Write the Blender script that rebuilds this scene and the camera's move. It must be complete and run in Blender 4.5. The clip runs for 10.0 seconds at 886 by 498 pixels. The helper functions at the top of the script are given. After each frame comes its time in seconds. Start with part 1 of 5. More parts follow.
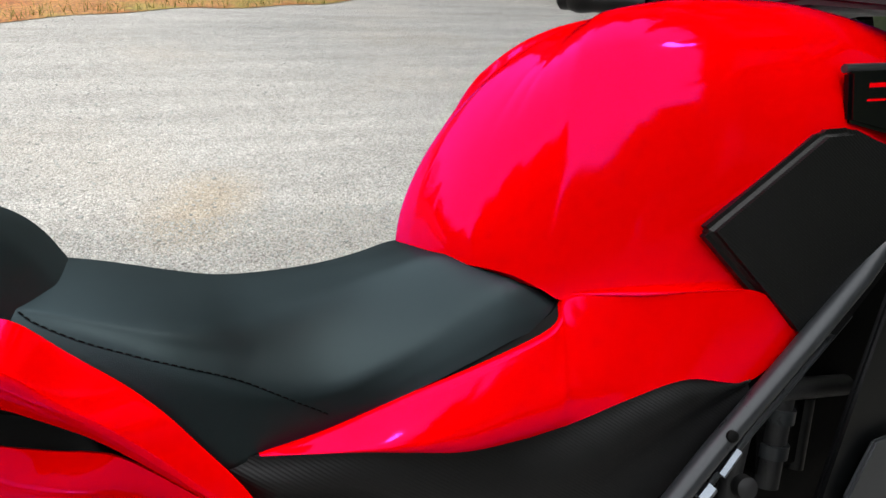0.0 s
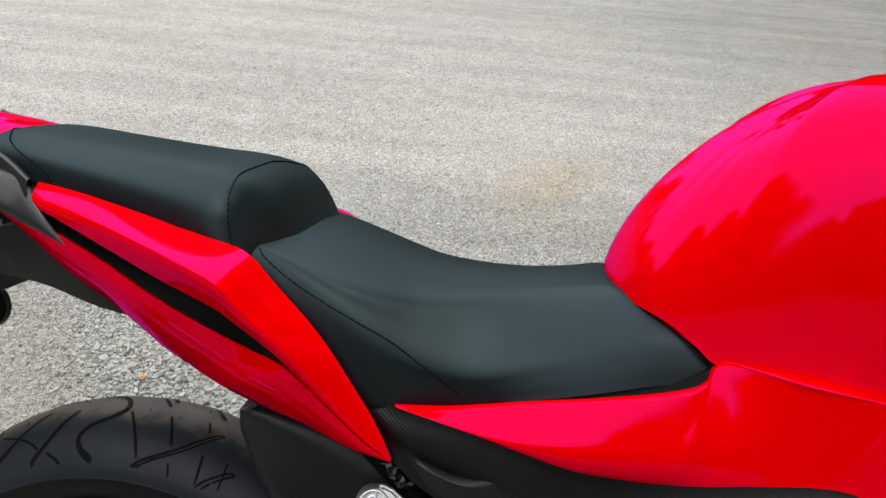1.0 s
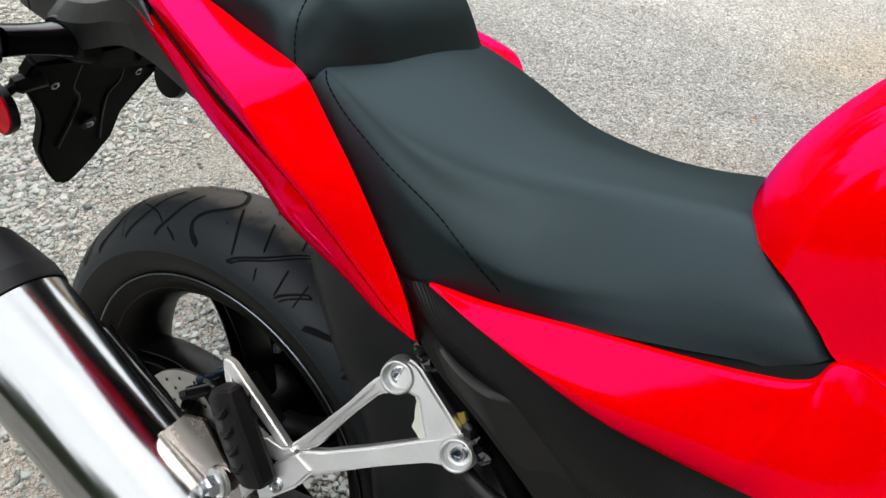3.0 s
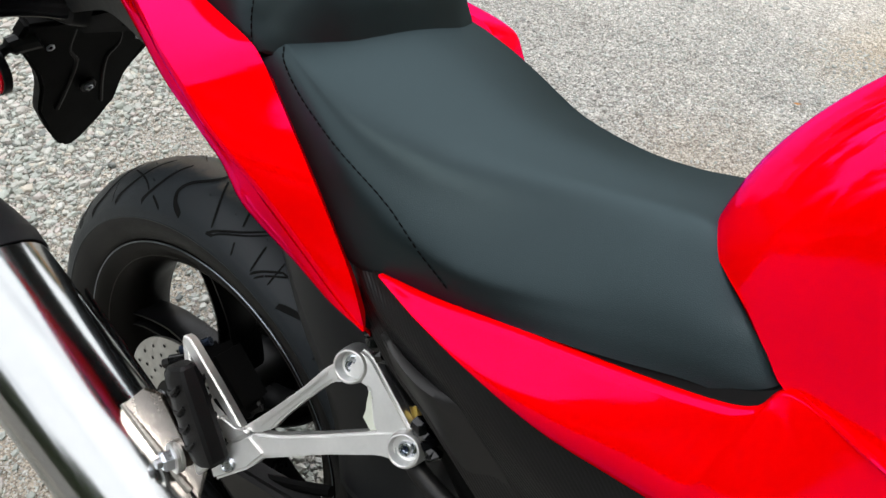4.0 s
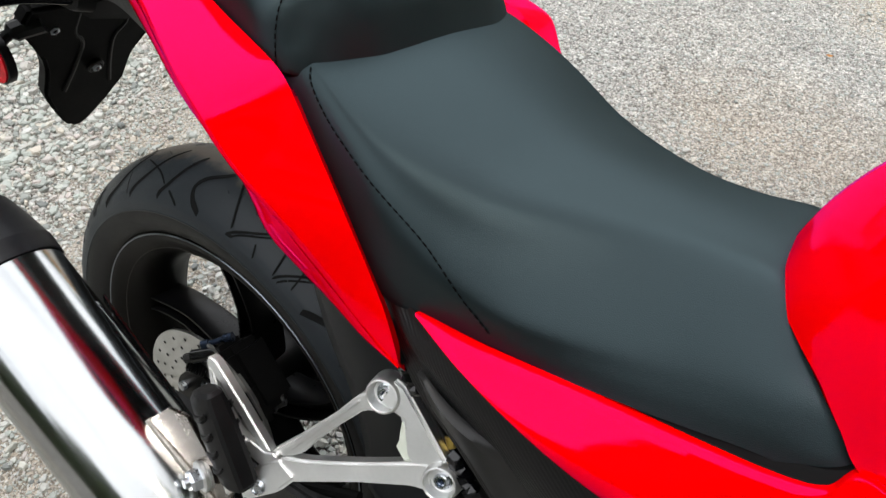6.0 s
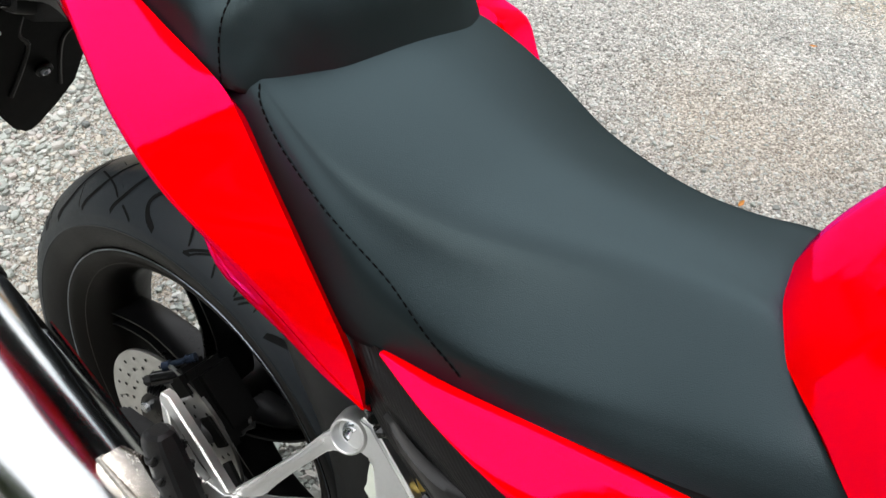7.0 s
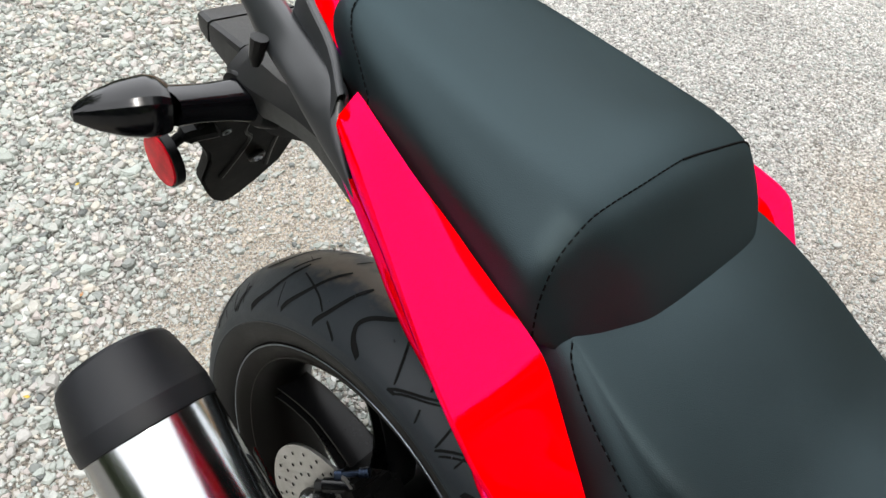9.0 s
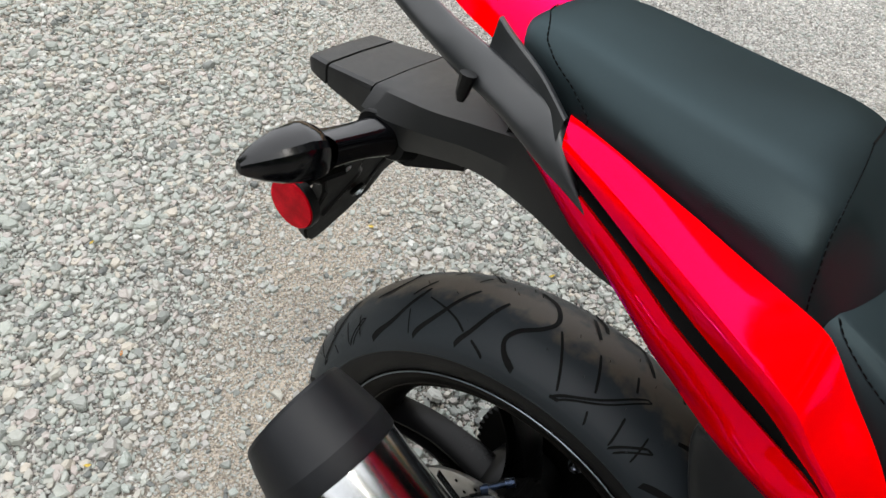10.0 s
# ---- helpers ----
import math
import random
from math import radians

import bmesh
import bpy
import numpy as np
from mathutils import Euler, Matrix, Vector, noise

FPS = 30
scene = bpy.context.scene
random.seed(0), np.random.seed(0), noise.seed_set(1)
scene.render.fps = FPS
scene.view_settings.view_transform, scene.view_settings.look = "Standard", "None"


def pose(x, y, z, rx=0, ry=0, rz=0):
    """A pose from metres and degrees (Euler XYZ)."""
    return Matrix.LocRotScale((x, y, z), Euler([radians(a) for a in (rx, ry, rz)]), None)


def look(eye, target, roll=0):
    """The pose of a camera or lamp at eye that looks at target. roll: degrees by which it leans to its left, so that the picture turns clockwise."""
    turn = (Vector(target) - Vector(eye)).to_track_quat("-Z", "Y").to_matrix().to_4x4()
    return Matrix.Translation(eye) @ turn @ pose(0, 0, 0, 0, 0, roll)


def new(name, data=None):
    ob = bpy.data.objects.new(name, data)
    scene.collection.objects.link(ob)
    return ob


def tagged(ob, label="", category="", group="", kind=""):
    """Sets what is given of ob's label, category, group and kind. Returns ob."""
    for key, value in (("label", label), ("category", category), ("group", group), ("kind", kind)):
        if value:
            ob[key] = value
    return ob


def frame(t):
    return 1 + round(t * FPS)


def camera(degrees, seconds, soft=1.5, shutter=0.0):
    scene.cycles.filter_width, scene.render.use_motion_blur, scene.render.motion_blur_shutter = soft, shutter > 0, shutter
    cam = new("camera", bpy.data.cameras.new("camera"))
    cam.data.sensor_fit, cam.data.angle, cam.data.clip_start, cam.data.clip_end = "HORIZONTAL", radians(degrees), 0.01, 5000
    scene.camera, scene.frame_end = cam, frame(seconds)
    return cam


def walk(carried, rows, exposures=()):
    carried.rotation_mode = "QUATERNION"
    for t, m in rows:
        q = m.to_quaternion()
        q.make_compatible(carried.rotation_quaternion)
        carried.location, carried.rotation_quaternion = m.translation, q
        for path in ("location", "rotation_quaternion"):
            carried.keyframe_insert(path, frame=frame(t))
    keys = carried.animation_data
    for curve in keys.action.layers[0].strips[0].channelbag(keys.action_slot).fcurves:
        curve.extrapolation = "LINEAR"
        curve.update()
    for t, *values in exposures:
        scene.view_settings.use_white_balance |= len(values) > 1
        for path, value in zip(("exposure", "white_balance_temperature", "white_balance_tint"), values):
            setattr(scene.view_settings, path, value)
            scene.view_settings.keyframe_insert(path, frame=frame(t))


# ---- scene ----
cam = camera(62.6, 10.0)
PATH = [
    (0, (0.2273, -0.3585, 1.1021), (0.6175, 0.4549, 0.6708), 4.28),
    (0.5, (0.2667, -0.4102, 1.1165), (0.4264, 0.4724, 0.6744), 4.60),
    (1, (0.3723, -0.4289, 1.1647), (0.2776, 0.4428, 0.6840), 3.80),
    (1.5, (0.4741, -0.4320, 1.1803), (0.1364, 0.3459, 0.6503), 3.59),
    (2, (0.4917, -0.3824, 1.1619), (0.1055, 0.3182, 0.5620), 3.36),
    (2.5, (0.4682, -0.3305, 1.1615), (0.0870, 0.3302, 0.5148), 3.06),
    (3, (0.4877, -0.2788, 1.1345), (0.1125, 0.3506, 0.4540), 3.29),
    (4.5, (0.5313, -0.2051, 1.1338), (0.1151, 0.3391, 0.4053), 2.80),
    (5, (0.5117, -0.1961, 1.1510), (0.1074, 0.3275, 0.4011), 2.76),
    (6.5, (0.4517, -0.1541, 1.1568), (0.0939, 0.3580, 0.3759), 2.94),
    (7, (0.4431, -0.1285, 1.1415), (0.0966, 0.3844, 0.3561), 3.55),
    (7.5, (0.4088, -0.1044, 1.1469), (0.0638, 0.4017, 0.3565), 3.69),
    (8, (0.3556, -0.0808, 1.1571), (-0.0016, 0.4084, 0.3614), 4.36),
    (8.5, (0.3036, -0.0688, 1.1679), (-0.0867, 0.3901, 0.3697), 4.64),
    (9, (0.2479, -0.1082, 1.2031), (-0.1716, 0.3239, 0.4048), 3.64),
    (9.5, (0.1741, -0.1811, 1.2131), (-0.2423, 0.2590, 0.4175), 2.33),
    (10, (0.1123, -0.2531, 1.2181), (-0.2519, 0.2507, 0.4349), 3.13),
]
EXPOSURE = [(0, 0.52), (0.5, 0.41), (1, 0.28), (1.5, 0.24), (2.5, 0.47), (5, 0.56), (6.5, 0.68), (7.5, 0.78), (9, 0.80), (9.5, 0.68), (10, 0.47)]
walk(cam, [(t, look(eye, target, roll)) for t, eye, target, roll in PATH], EXPOSURE)

# ---- light: bright sky with thin cloud, veiled sun ----
SUN_EL, SUN_AZ = 68.0, 100.0  # degrees; azimuth counted from +y towards +x
world = bpy.data.worlds.new("sky")
scene.world = world
world.use_nodes = True
wn, wl = world.node_tree.nodes, world.node_tree.links
wn.clear()
w_out = wn.new("ShaderNodeOutputWorld")
w_bg = wn.new("ShaderNodeBackground")
w_sky = wn.new("ShaderNodeTexSky")
w_sky.sky_type = "NISHITA"
w_sky.sun_disc = False
w_sky.sun_elevation, w_sky.sun_rotation = radians(SUN_EL), radians(SUN_AZ)
w_sky.dust_density = 2.0
w_co = wn.new("ShaderNodeTexCoord")
w_noise = wn.new("ShaderNodeTexNoise")
w_noise.inputs["Scale"].default_value = 2.2
w_noise.inputs["Detail"].default_value = 6.0
w_ramp = wn.new("ShaderNodeValToRGB")
w_ramp.color_ramp.elements[0].position, w_ramp.color_ramp.elements[1].position = 0.18, 0.46
w_mix = wn.new("ShaderNodeMix")
w_mix.data_type = "RGBA"
w_mix.inputs["B"].default_value = (12.0, 12.2, 12.6, 1)
wl.new(w_co.outputs["Generated"], w_noise.inputs["Vector"])
wl.new(w_noise.outputs["Fac"], w_ramp.inputs["Fac"])
wl.new(w_ramp.outputs["Color"], w_mix.inputs["Factor"])
wl.new(w_sky.outputs["Color"], w_mix.inputs["A"])
wl.new(w_mix.outputs["Result"], w_bg.inputs["Color"])
w_bg.inputs["Strength"].default_value = 0.15
wl.new(w_bg.outputs["Background"], w_out.inputs["Surface"])
sun = new("sun", bpy.data.lights.new("sun", "SUN"))
sun.data.energy, sun.data.angle, sun.data.color = 1.3, radians(9), (1.0, 0.96, 0.9)
se, sa = radians(SUN_EL), radians(SUN_AZ)
sun_dir = Vector((math.sin(sa) * math.cos(se), math.cos(sa) * math.cos(se), math.sin(se)))
sun.matrix_world = look(sun_dir * 30, (0, 0, 0))


# ---- materials ----
def nodes_of(m):
    m.use_nodes = True
    n = m.node_tree.nodes
    return n, m.node_tree.links, n["Principled BSDF"]


def surface(name, base, rough=0.5, metal=0.0, spec=0.5, tint=None, var=0.15, var_scale=8.0, grain=0.0, grain_scale=600.0,
            rough_var=0.08, space="Object"):
    """Base colour varied by a large and a small noise, roughness varied, fine bump."""
    m = bpy.data.materials.new(name)
    n, l, b = nodes_of(m)
    co = n.new("ShaderNodeTexCoord")
    big, small = n.new("ShaderNodeTexNoise"), n.new("ShaderNodeTexNoise")
    big.inputs["Scale"].default_value, small.inputs["Scale"].default_value = var_scale, var_scale * 14
    big.inputs["Detail"].default_value = 5
    for k in (big, small):
        l.new(co.outputs[space], k.inputs["Vector"])
    add = n.new("ShaderNodeMath")
    add.operation = "MULTIPLY_ADD"
    add.inputs[1].default_value = 0.35
    l.new(small.outputs["Fac"], add.inputs[0])
    l.new(big.outputs["Fac"], add.inputs[2])
    mix = n.new("ShaderNodeMix")
    mix.data_type = "RGBA"
    mr = n.new("ShaderNodeMapRange")
    mr.inputs["From Min"].default_value, mr.inputs["From Max"].default_value = 0.4, 0.95
    l.new(add.outputs[0], mr.inputs["Value"])
    l.new(mr.outputs[0], mix.inputs["Factor"])
    mix.inputs["A"].default_value = (*[c * (1 - var) for c in base], 1)
    mix.inputs["B"].default_value = (*[min(1, c * (1 + var)) for c in base], 1)
    l.new(mix.outputs["Result"], b.inputs["Base Color"])
    rr = n.new("ShaderNodeMapRange")
    rr.inputs["From Min"].default_value, rr.inputs["From Max"].default_value = 0.4, 0.95
    rr.inputs["To Min"].default_value, rr.inputs["To Max"].default_value = max(0.02, rough - rough_var), rough + rough_var
    l.new(add.outputs[0], rr.inputs["Value"])
    l.new(rr.outputs[0], b.inputs["Roughness"])
    b.inputs["Metallic"].default_value = metal
    b.inputs["Specular IOR Level"].default_value = spec
    if tint:
        b.inputs["Specular Tint"].default_value = (*tint, 1)
    if grain:
        v = n.new("ShaderNodeTexVoronoi")
        v.inputs["Scale"].default_value = grain_scale
        l.new(co.outputs[space], v.inputs["Vector"])
        bump = n.new("ShaderNodeBump")
        bump.inputs["Strength"].default_value, bump.inputs["Distance"].default_value = grain, 0.0006
        l.new(v.outputs["Distance"], bump.inputs["Height"])
        l.new(bump.outputs["Normal"], b.inputs["Normal"])
    return m


def carbon_emboss(name, base):
    """Black plastic with a moulded diagonal weave."""
    m = surface(name, base, 0.46, 0, 0.30, var=0.2, var_scale=6)
    n, l, b = nodes_of(m)
    co = n.new("ShaderNodeTexCoord")
    mp = n.new("ShaderNodeMapping")
    mp.inputs["Rotation"].default_value = (0, radians(52), 0)
    w1 = n.new("ShaderNodeTexWave")
    w1.inputs["Scale"].default_value = 120.0
    w1.bands_direction = "X"
    ck = n.new("ShaderNodeTexChecker")
    ck.inputs["Scale"].default_value = 240.0
    l.new(co.outputs["Object"], mp.inputs["Vector"])
    l.new(mp.outputs[0], w1.inputs["Vector"])
    l.new(mp.outputs[0], ck.inputs["Vector"])
    mul = n.new("ShaderNodeMath")
    mul.operation = "MULTIPLY_ADD"
    mul.inputs[1].default_value = 0.4
    l.new(ck.outputs["Fac"], mul.inputs[0])
    l.new(w1.outputs["Fac"], mul.inputs[2])
    bump = n.new("ShaderNodeBump")
    bump.inputs["Strength"].default_value, bump.inputs["Distance"].default_value = 0.25, 0.0006
    l.new(mul.outputs[0], bump.inputs["Height"])
    l.new(bump.outputs["Normal"], b.inputs["Normal"])
    return m


# the hanger's base colour carries the brown of reflected gravel
STEEL_WARM = surface("gravel_toned_steel", (0.36, 0.32, 0.29), 0.24, 1.0, 0.5, var=0.12, var_scale=30)
HANDLE = surface("satin_black_handle_plastic", (0.013, 0.0145, 0.016), 0.36, 0, 0.6, var=0.15, var_scale=9, grain=0.06, grain_scale=1500)
FENDER = surface("grained_black_fender_plastic", (0.0085, 0.0090, 0.0094), 0.43, 0, 0.34, var=0.15, var_scale=7, grain=0.10, grain_scale=1500)
ZINC = surface("dull_zinc", (0.26, 0.29, 0.33), 0.4, 1.0, 0.5, var=0.25, var_scale=60)


def glossed(name, base, sheen, rough, ior, most=1.0, **k):
    """Solid body colour under a slightly tinted gloss; a grained skin keeps its gloss below most."""
    m = surface(name, base, rough, 0, 0.0, **k)
    n, l, b = nodes_of(m)
    body, gloss, fr, mix = n.new("ShaderNodeBsdfDiffuse"), n.new("ShaderNodeBsdfGlossy"), n.new("ShaderNodeFresnel"), n.new("ShaderNodeMixShader")
    l.new(b.inputs["Base Color"].links[0].from_socket, body.inputs["Color"])
    gloss.inputs["Color"].default_value = (*sheen, 1)
    l.new(b.inputs["Roughness"].links[0].from_socket, gloss.inputs["Roughness"])
    fr.inputs["IOR"].default_value = ior
    cap = n.new("ShaderNodeMath")
    cap.operation = "MINIMUM"
    cap.inputs[1].default_value = most
    l.new(fr.outputs[0], cap.inputs[0])
    l.new(cap.outputs[0], mix.inputs["Fac"])
    l.new(body.outputs[0], mix.inputs[1])
    l.new(gloss.outputs[0], mix.inputs[2])
    l.new(mix.outputs[0], n["Material Output"].inputs["Surface"])
    for link in list(b.inputs["Normal"].links):
        for k_ in (body, gloss, fr):
            l.new(link.from_socket, k_.inputs["Normal"])
    n.remove(b)
    return m


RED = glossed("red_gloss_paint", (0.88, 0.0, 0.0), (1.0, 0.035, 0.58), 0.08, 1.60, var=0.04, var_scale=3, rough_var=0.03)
VINYL = glossed("black_seat_vinyl", (0.0060, 0.0086, 0.0096), (0.68, 0.93, 1.0), 0.38, 1.40, 0.047, var=0.15, var_scale=7, grain=0.20, grain_scale=1700)
THREAD = surface("black_thread", (0.0015, 0.0015, 0.0018), 0.8, 0, 0.05, var=0.3, var_scale=300)
PLASTIC = surface("matt_black_plastic", (0.0022, 0.0025, 0.0028), 0.36, 0, 0.20, var=0.25, var_scale=9, grain=0.12, grain_scale=1400)
DARK = surface("dark_recess_plastic", (0.0015, 0.0015, 0.0015), 0.6, 0, 0.10, var=0.3, var_scale=12)
CARBON = carbon_emboss("carbon_embossed_plastic", (0.0040, 0.0040, 0.0043))
GLOSSBLACK = surface("gloss_black_plastic", (0.0026, 0.0028, 0.0036), 0.15, 0, 0.4, var=0.2, rough_var=0.04)
HEATBLACK = surface("matt_black_heat_paint", (0.0055, 0.0063, 0.0082), 0.48, 0, 0.3, var=0.25, var_scale=10, grain=0.2, grain_scale=1800)
HUGGER = surface("grey_moulded_plastic", (0.013, 0.014, 0.015), 0.42, 0, 0.34, var=0.15, var_scale=6, grain=0.08, grain_scale=1400)
STEEL = surface("polished_stainless", (0.37, 0.38, 0.38), 0.16, 1.0, 0.5, var=0.05, var_scale=5, rough_var=0.03)
ALLOY = surface("cast_aluminium", (0.74, 0.74, 0.73), 0.48, 1.0, 0.5, var=0.08, var_scale=20, grain=0.12, grain_scale=1500)
WELD = surface("rough_weld_bead", (0.35, 0.33, 0.30), 0.5, 1.0, 0.5, var=0.5, var_scale=90, grain=1.0, grain_scale=450)
BOLT = surface("zinc_bolt", (0.55, 0.58, 0.62), 0.28, 1.0, 0.5, var=0.15, var_scale=60)
BLUEBOLT = surface("blue_plated_bolt", (0.035, 0.05, 0.085), 0.3, 0.9, 0.5, var=0.2, var_scale=60)
RIMBLACK = surface("satin_black_wheel_paint", (0.0016, 0.0016, 0.0018), 0.32, 0, 0.13, var=0.3, var_scale=15)
PEGRUBBER = surface("black_peg_rubber", (0.0045, 0.0045, 0.005), 0.5, 0, 0.24, var=0.3, var_scale=40, grain=0.2, grain_scale=900)
SMOOTHBLACK = surface("smooth_moulded_plastic", (0.0065, 0.0065, 0.0068), 0.46, 0, 0.36, var=0.2, var_scale=6)
RIMBROWN = surface("brown_rim_finish", (0.010, 0.0082, 0.0064), 0.5, 0, 0.2, var=0.4, var_scale=15)
RIMDARK = surface("brownish_black_wheel_paint", (0.0024, 0.0020, 0.0017), 0.40, 0, 0.09, var=0.4, var_scale=15)
DISC = surface("brushed_disc_steel", (0.55, 0.55, 0.54), 0.36, 1.0, 0.5, var=0.15, var_scale=40)
TUBE = surface("grey_frame_paint", (0.035, 0.038, 0.042), 0.32, 0.3, 0.5, var=0.2, var_scale=20)
GREYCAST = surface("dark_grey_cast_metal", (0.022, 0.022, 0.023), 0.45, 0.2, 0.35, var=0.35, var_scale=30, grain=0.3, grain_scale=900)
LENS_RED = surface("red_reflector_plastic", (0.55, 0.001, 0.010), 0.22, 0, 0.08, var=0.45, var_scale=55, grain=0.16, grain_scale=420)
GLUE = surface("milky_plastic_shim", (0.55, 0.58, 0.5), 0.5, var=0.1)
BRASS = surface("yellow_zinc", (0.6, 0.42, 0.1), 0.4, 0.8, var=0.2)
WHITE = surface("white_print", (0.7, 0.7, 0.7), 0.5, var=0.05)


def rubber_tyre():
    """Tyre rubber with dry dust worn into the crown."""
    m = surface("tyre_rubber", (0.0030, 0.0032, 0.0035), 0.46, 0, 0.22, var=0.25, var_scale=14, grain=0.15, grain_scale=1100)
    n, l, b = nodes_of(m)
    base = b.inputs["Base Color"].links[0].from_socket
    co, sep = n.new("ShaderNodeTexCoord"), n.new("ShaderNodeSeparateXYZ")
    l.new(co.outputs["Object"], sep.inputs[0])
    ns = n.new("ShaderNodeTexNoise")
    ns.inputs["Scale"].default_value, ns.inputs["Detail"].default_value = 55.0, 8
    l.new(co.outputs["Object"], ns.inputs["Vector"])
    ab = n.new("ShaderNodeMath")
    ab.operation = "ABSOLUTE"
    l.new(sep.outputs["Y"], ab.inputs[0])
    off = n.new("ShaderNodeMath")
    off.operation = "MULTIPLY_ADD"
    off.inputs[1].default_value = 0.06
    l.new(ns.outputs["Fac"], off.inputs[0])
    l.new(ab.outputs[0], off.inputs[2])
    mr = n.new("ShaderNodeMapRange")
    mr.inputs["From Min"].default_value, mr.inputs["From Max"].default_value = 0.058, 0.042
    mr.inputs["To Max"].default_value = 0.75
    l.new(off.outputs[0], mr.inputs["Value"])
    rad = n.new("ShaderNodeVectorMath")
    rad.operation = "LENGTH"
    l.new(co.outputs["Object"], rad.inputs[0])
    rin = n.new("ShaderNodeMapRange")
    rin.inputs["From Min"].default_value, rin.inputs["From Max"].default_value = 0.269, 0.2715
    l.new(rad.outputs["Value"], rin.inputs["Value"])
    # the tread is a lighter bluish grey than the sidewalls
    tread_mix = n.new("ShaderNodeMix")
    tread_mix.data_type = "RGBA"
    l.new(rin.outputs[0], tread_mix.inputs["Factor"])
    l.new(base, tread_mix.inputs["A"])
    tread_mix.inputs["B"].default_value = (0.020, 0.0245, 0.028, 1)
    mix = n.new("ShaderNodeMix")
    mix.data_type = "RGBA"
    l.new(mr.outputs[0], mix.inputs["Factor"])
    l.new(tread_mix.outputs["Result"], mix.inputs["A"])
    mix.inputs["B"].default_value = (0.085, 0.068, 0.05, 1)
    l.new(mix.outputs["Result"], b.inputs["Base Color"])
    return m


RUBBER = rubber_tyre()
# near-black that stands in for the shade inside tread and peg grooves
GROOVE_SHADE = surface("groove_shade_rubber", (0.0015, 0.0015, 0.0015), 0.8, 0, 0.2, var=0.2)


# ---- mesh tools ----
def cr(pts, n):
    """n points along a smooth curve through pts, evenly spread."""
    p = np.array(pts, float)
    ext = np.vstack([2 * p[0] - p[1], p, 2 * p[-1] - p[-2]])
    fine = []
    for i in range(len(p) - 1):
        a, b, c, d = ext[i:i + 4]
        for u in np.linspace(0, 1, 24, endpoint=False):
            fine.append(0.5 * (2 * b + (c - a) * u + (2 * a - 5 * b + 4 * c - d) * u * u + (3 * b - a - 3 * c + d) * u ** 3))
    fine.append(p[-1])
    f = np.array(fine)
    s = np.r_[0, np.cumsum(np.linalg.norm(np.diff(f, axis=0), axis=1))]
    q = np.linspace(0, s[-1], n)
    return np.stack([np.interp(q, s, f[:, k]) for k in range(3)], -1)


def crn(pts, n):
    """n points through pts, evenly spread over the stations (keeps curves with equal stations in step)."""
    p = np.array(pts, float)
    ext = np.vstack([2 * p[0] - p[1], p, 2 * p[-1] - p[-2]])
    out = []
    for w in np.linspace(0, len(p) - 1, n):
        i = min(int(w), len(p) - 2)
        u = w - i
        a, b, c, d = ext[i:i + 4]
        out.append(0.5 * (2 * b + (c - a) * u + (2 * a - 5 * b + 4 * c - d) * u * u + (3 * b - a - 3 * c + d) * u ** 3))
    return np.array(out)


def add_grid(bm, rows, close_v=False, close_u=False, flip=False):
    vs = [[bm.verts.new(p) for p in r] for r in rows]
    nu, nv = len(vs), len(vs[0])
    for i in range(nu if close_u else nu - 1):
        for j in range(nv if close_v else nv - 1):
            q = [vs[i][j], vs[(i + 1) % nu][j], vs[(i + 1) % nu][(j + 1) % nv], vs[i][(j + 1) % nv]]
            bm.faces.new(q[::-1] if flip else q)
    return vs


def grid(rows, **k):
    bm = bmesh.new()
    add_grid(bm, rows, **k)
    return bm


def mirrored_bm(bm):
    m = bm.copy()
    for v in m.verts:
        v.co.y = -v.co.y
    bmesh.ops.reverse_faces(m, faces=m.faces)
    return m


def tube_bm(pts, radii, sides=12, caps=True, bm=None):
    """A round bar along pts; radii: one number or one for each point."""
    bm = bm or bmesh.new()
    p = np.array(pts, float)
    r = np.full(len(p), radii) if np.isscalar(radii) else np.array(radii, float)
    rings, ref = [], None
    for i in range(len(p)):
        d = Vector(p[min(i + 1, len(p) - 1)] - p[max(i - 1, 0)]).normalized()
        if ref is None:
            ref = d.orthogonal().normalized()
        ref = (ref - d * ref.dot(d)).normalized()
        other = d.cross(ref)
        rings.append([bm.verts.new(Vector(p[i]) + (ref * math.cos(a) + other * math.sin(a)) * r[i])
                      for a in (2 * math.pi * k / sides for k in range(sides))])
    for a, b in zip(rings, rings[1:]):
        for k in range(sides):
            bm.faces.new((a[k], a[(k + 1) % sides], b[(k + 1) % sides], b[k]))
    if caps:
        bm.faces.new(rings[0][::-1])
        bm.faces.new(rings[-1])
    return bm


def lathe(profile, origin, axis, sides=48, close=False, bm=None):
    """Turns (along, radius) pairs round the axis through origin."""
    bm = bm or bmesh.new()
    o, d = Vector(origin), Vector(axis).normalized()
    u = d.orthogonal().normalized()
    w = d.cross(u)
    rows = [[o + d * s + (u * math.cos(a) + w * math.sin(a)) * r for a in (2 * math.pi * k / sides for k in range(sides))] for s, r in profile]
    add_grid(bm, rows, close_v=True, close_u=close)
    return bm


def plate_bm(outline, thick, normal=(0, -1, 0), bevel=0.0, segs=2, bm=None):
    """A flat plate: the outline drawn out by thick along the normal, edges rounded."""
    own = bmesh.new()
    n = Vector(normal).normalized()
    a = [own.verts.new(Vector(p)) for p in outline]
    b = [own.verts.new(Vector(p) + n * thick) for p in outline]
    k = len(a)
    own.faces.new(a)
    own.faces.new(b[::-1])
    for i in range(k):
        own.faces.new((a[i], b[i], b[(i + 1) % k], a[(i + 1) % k]))
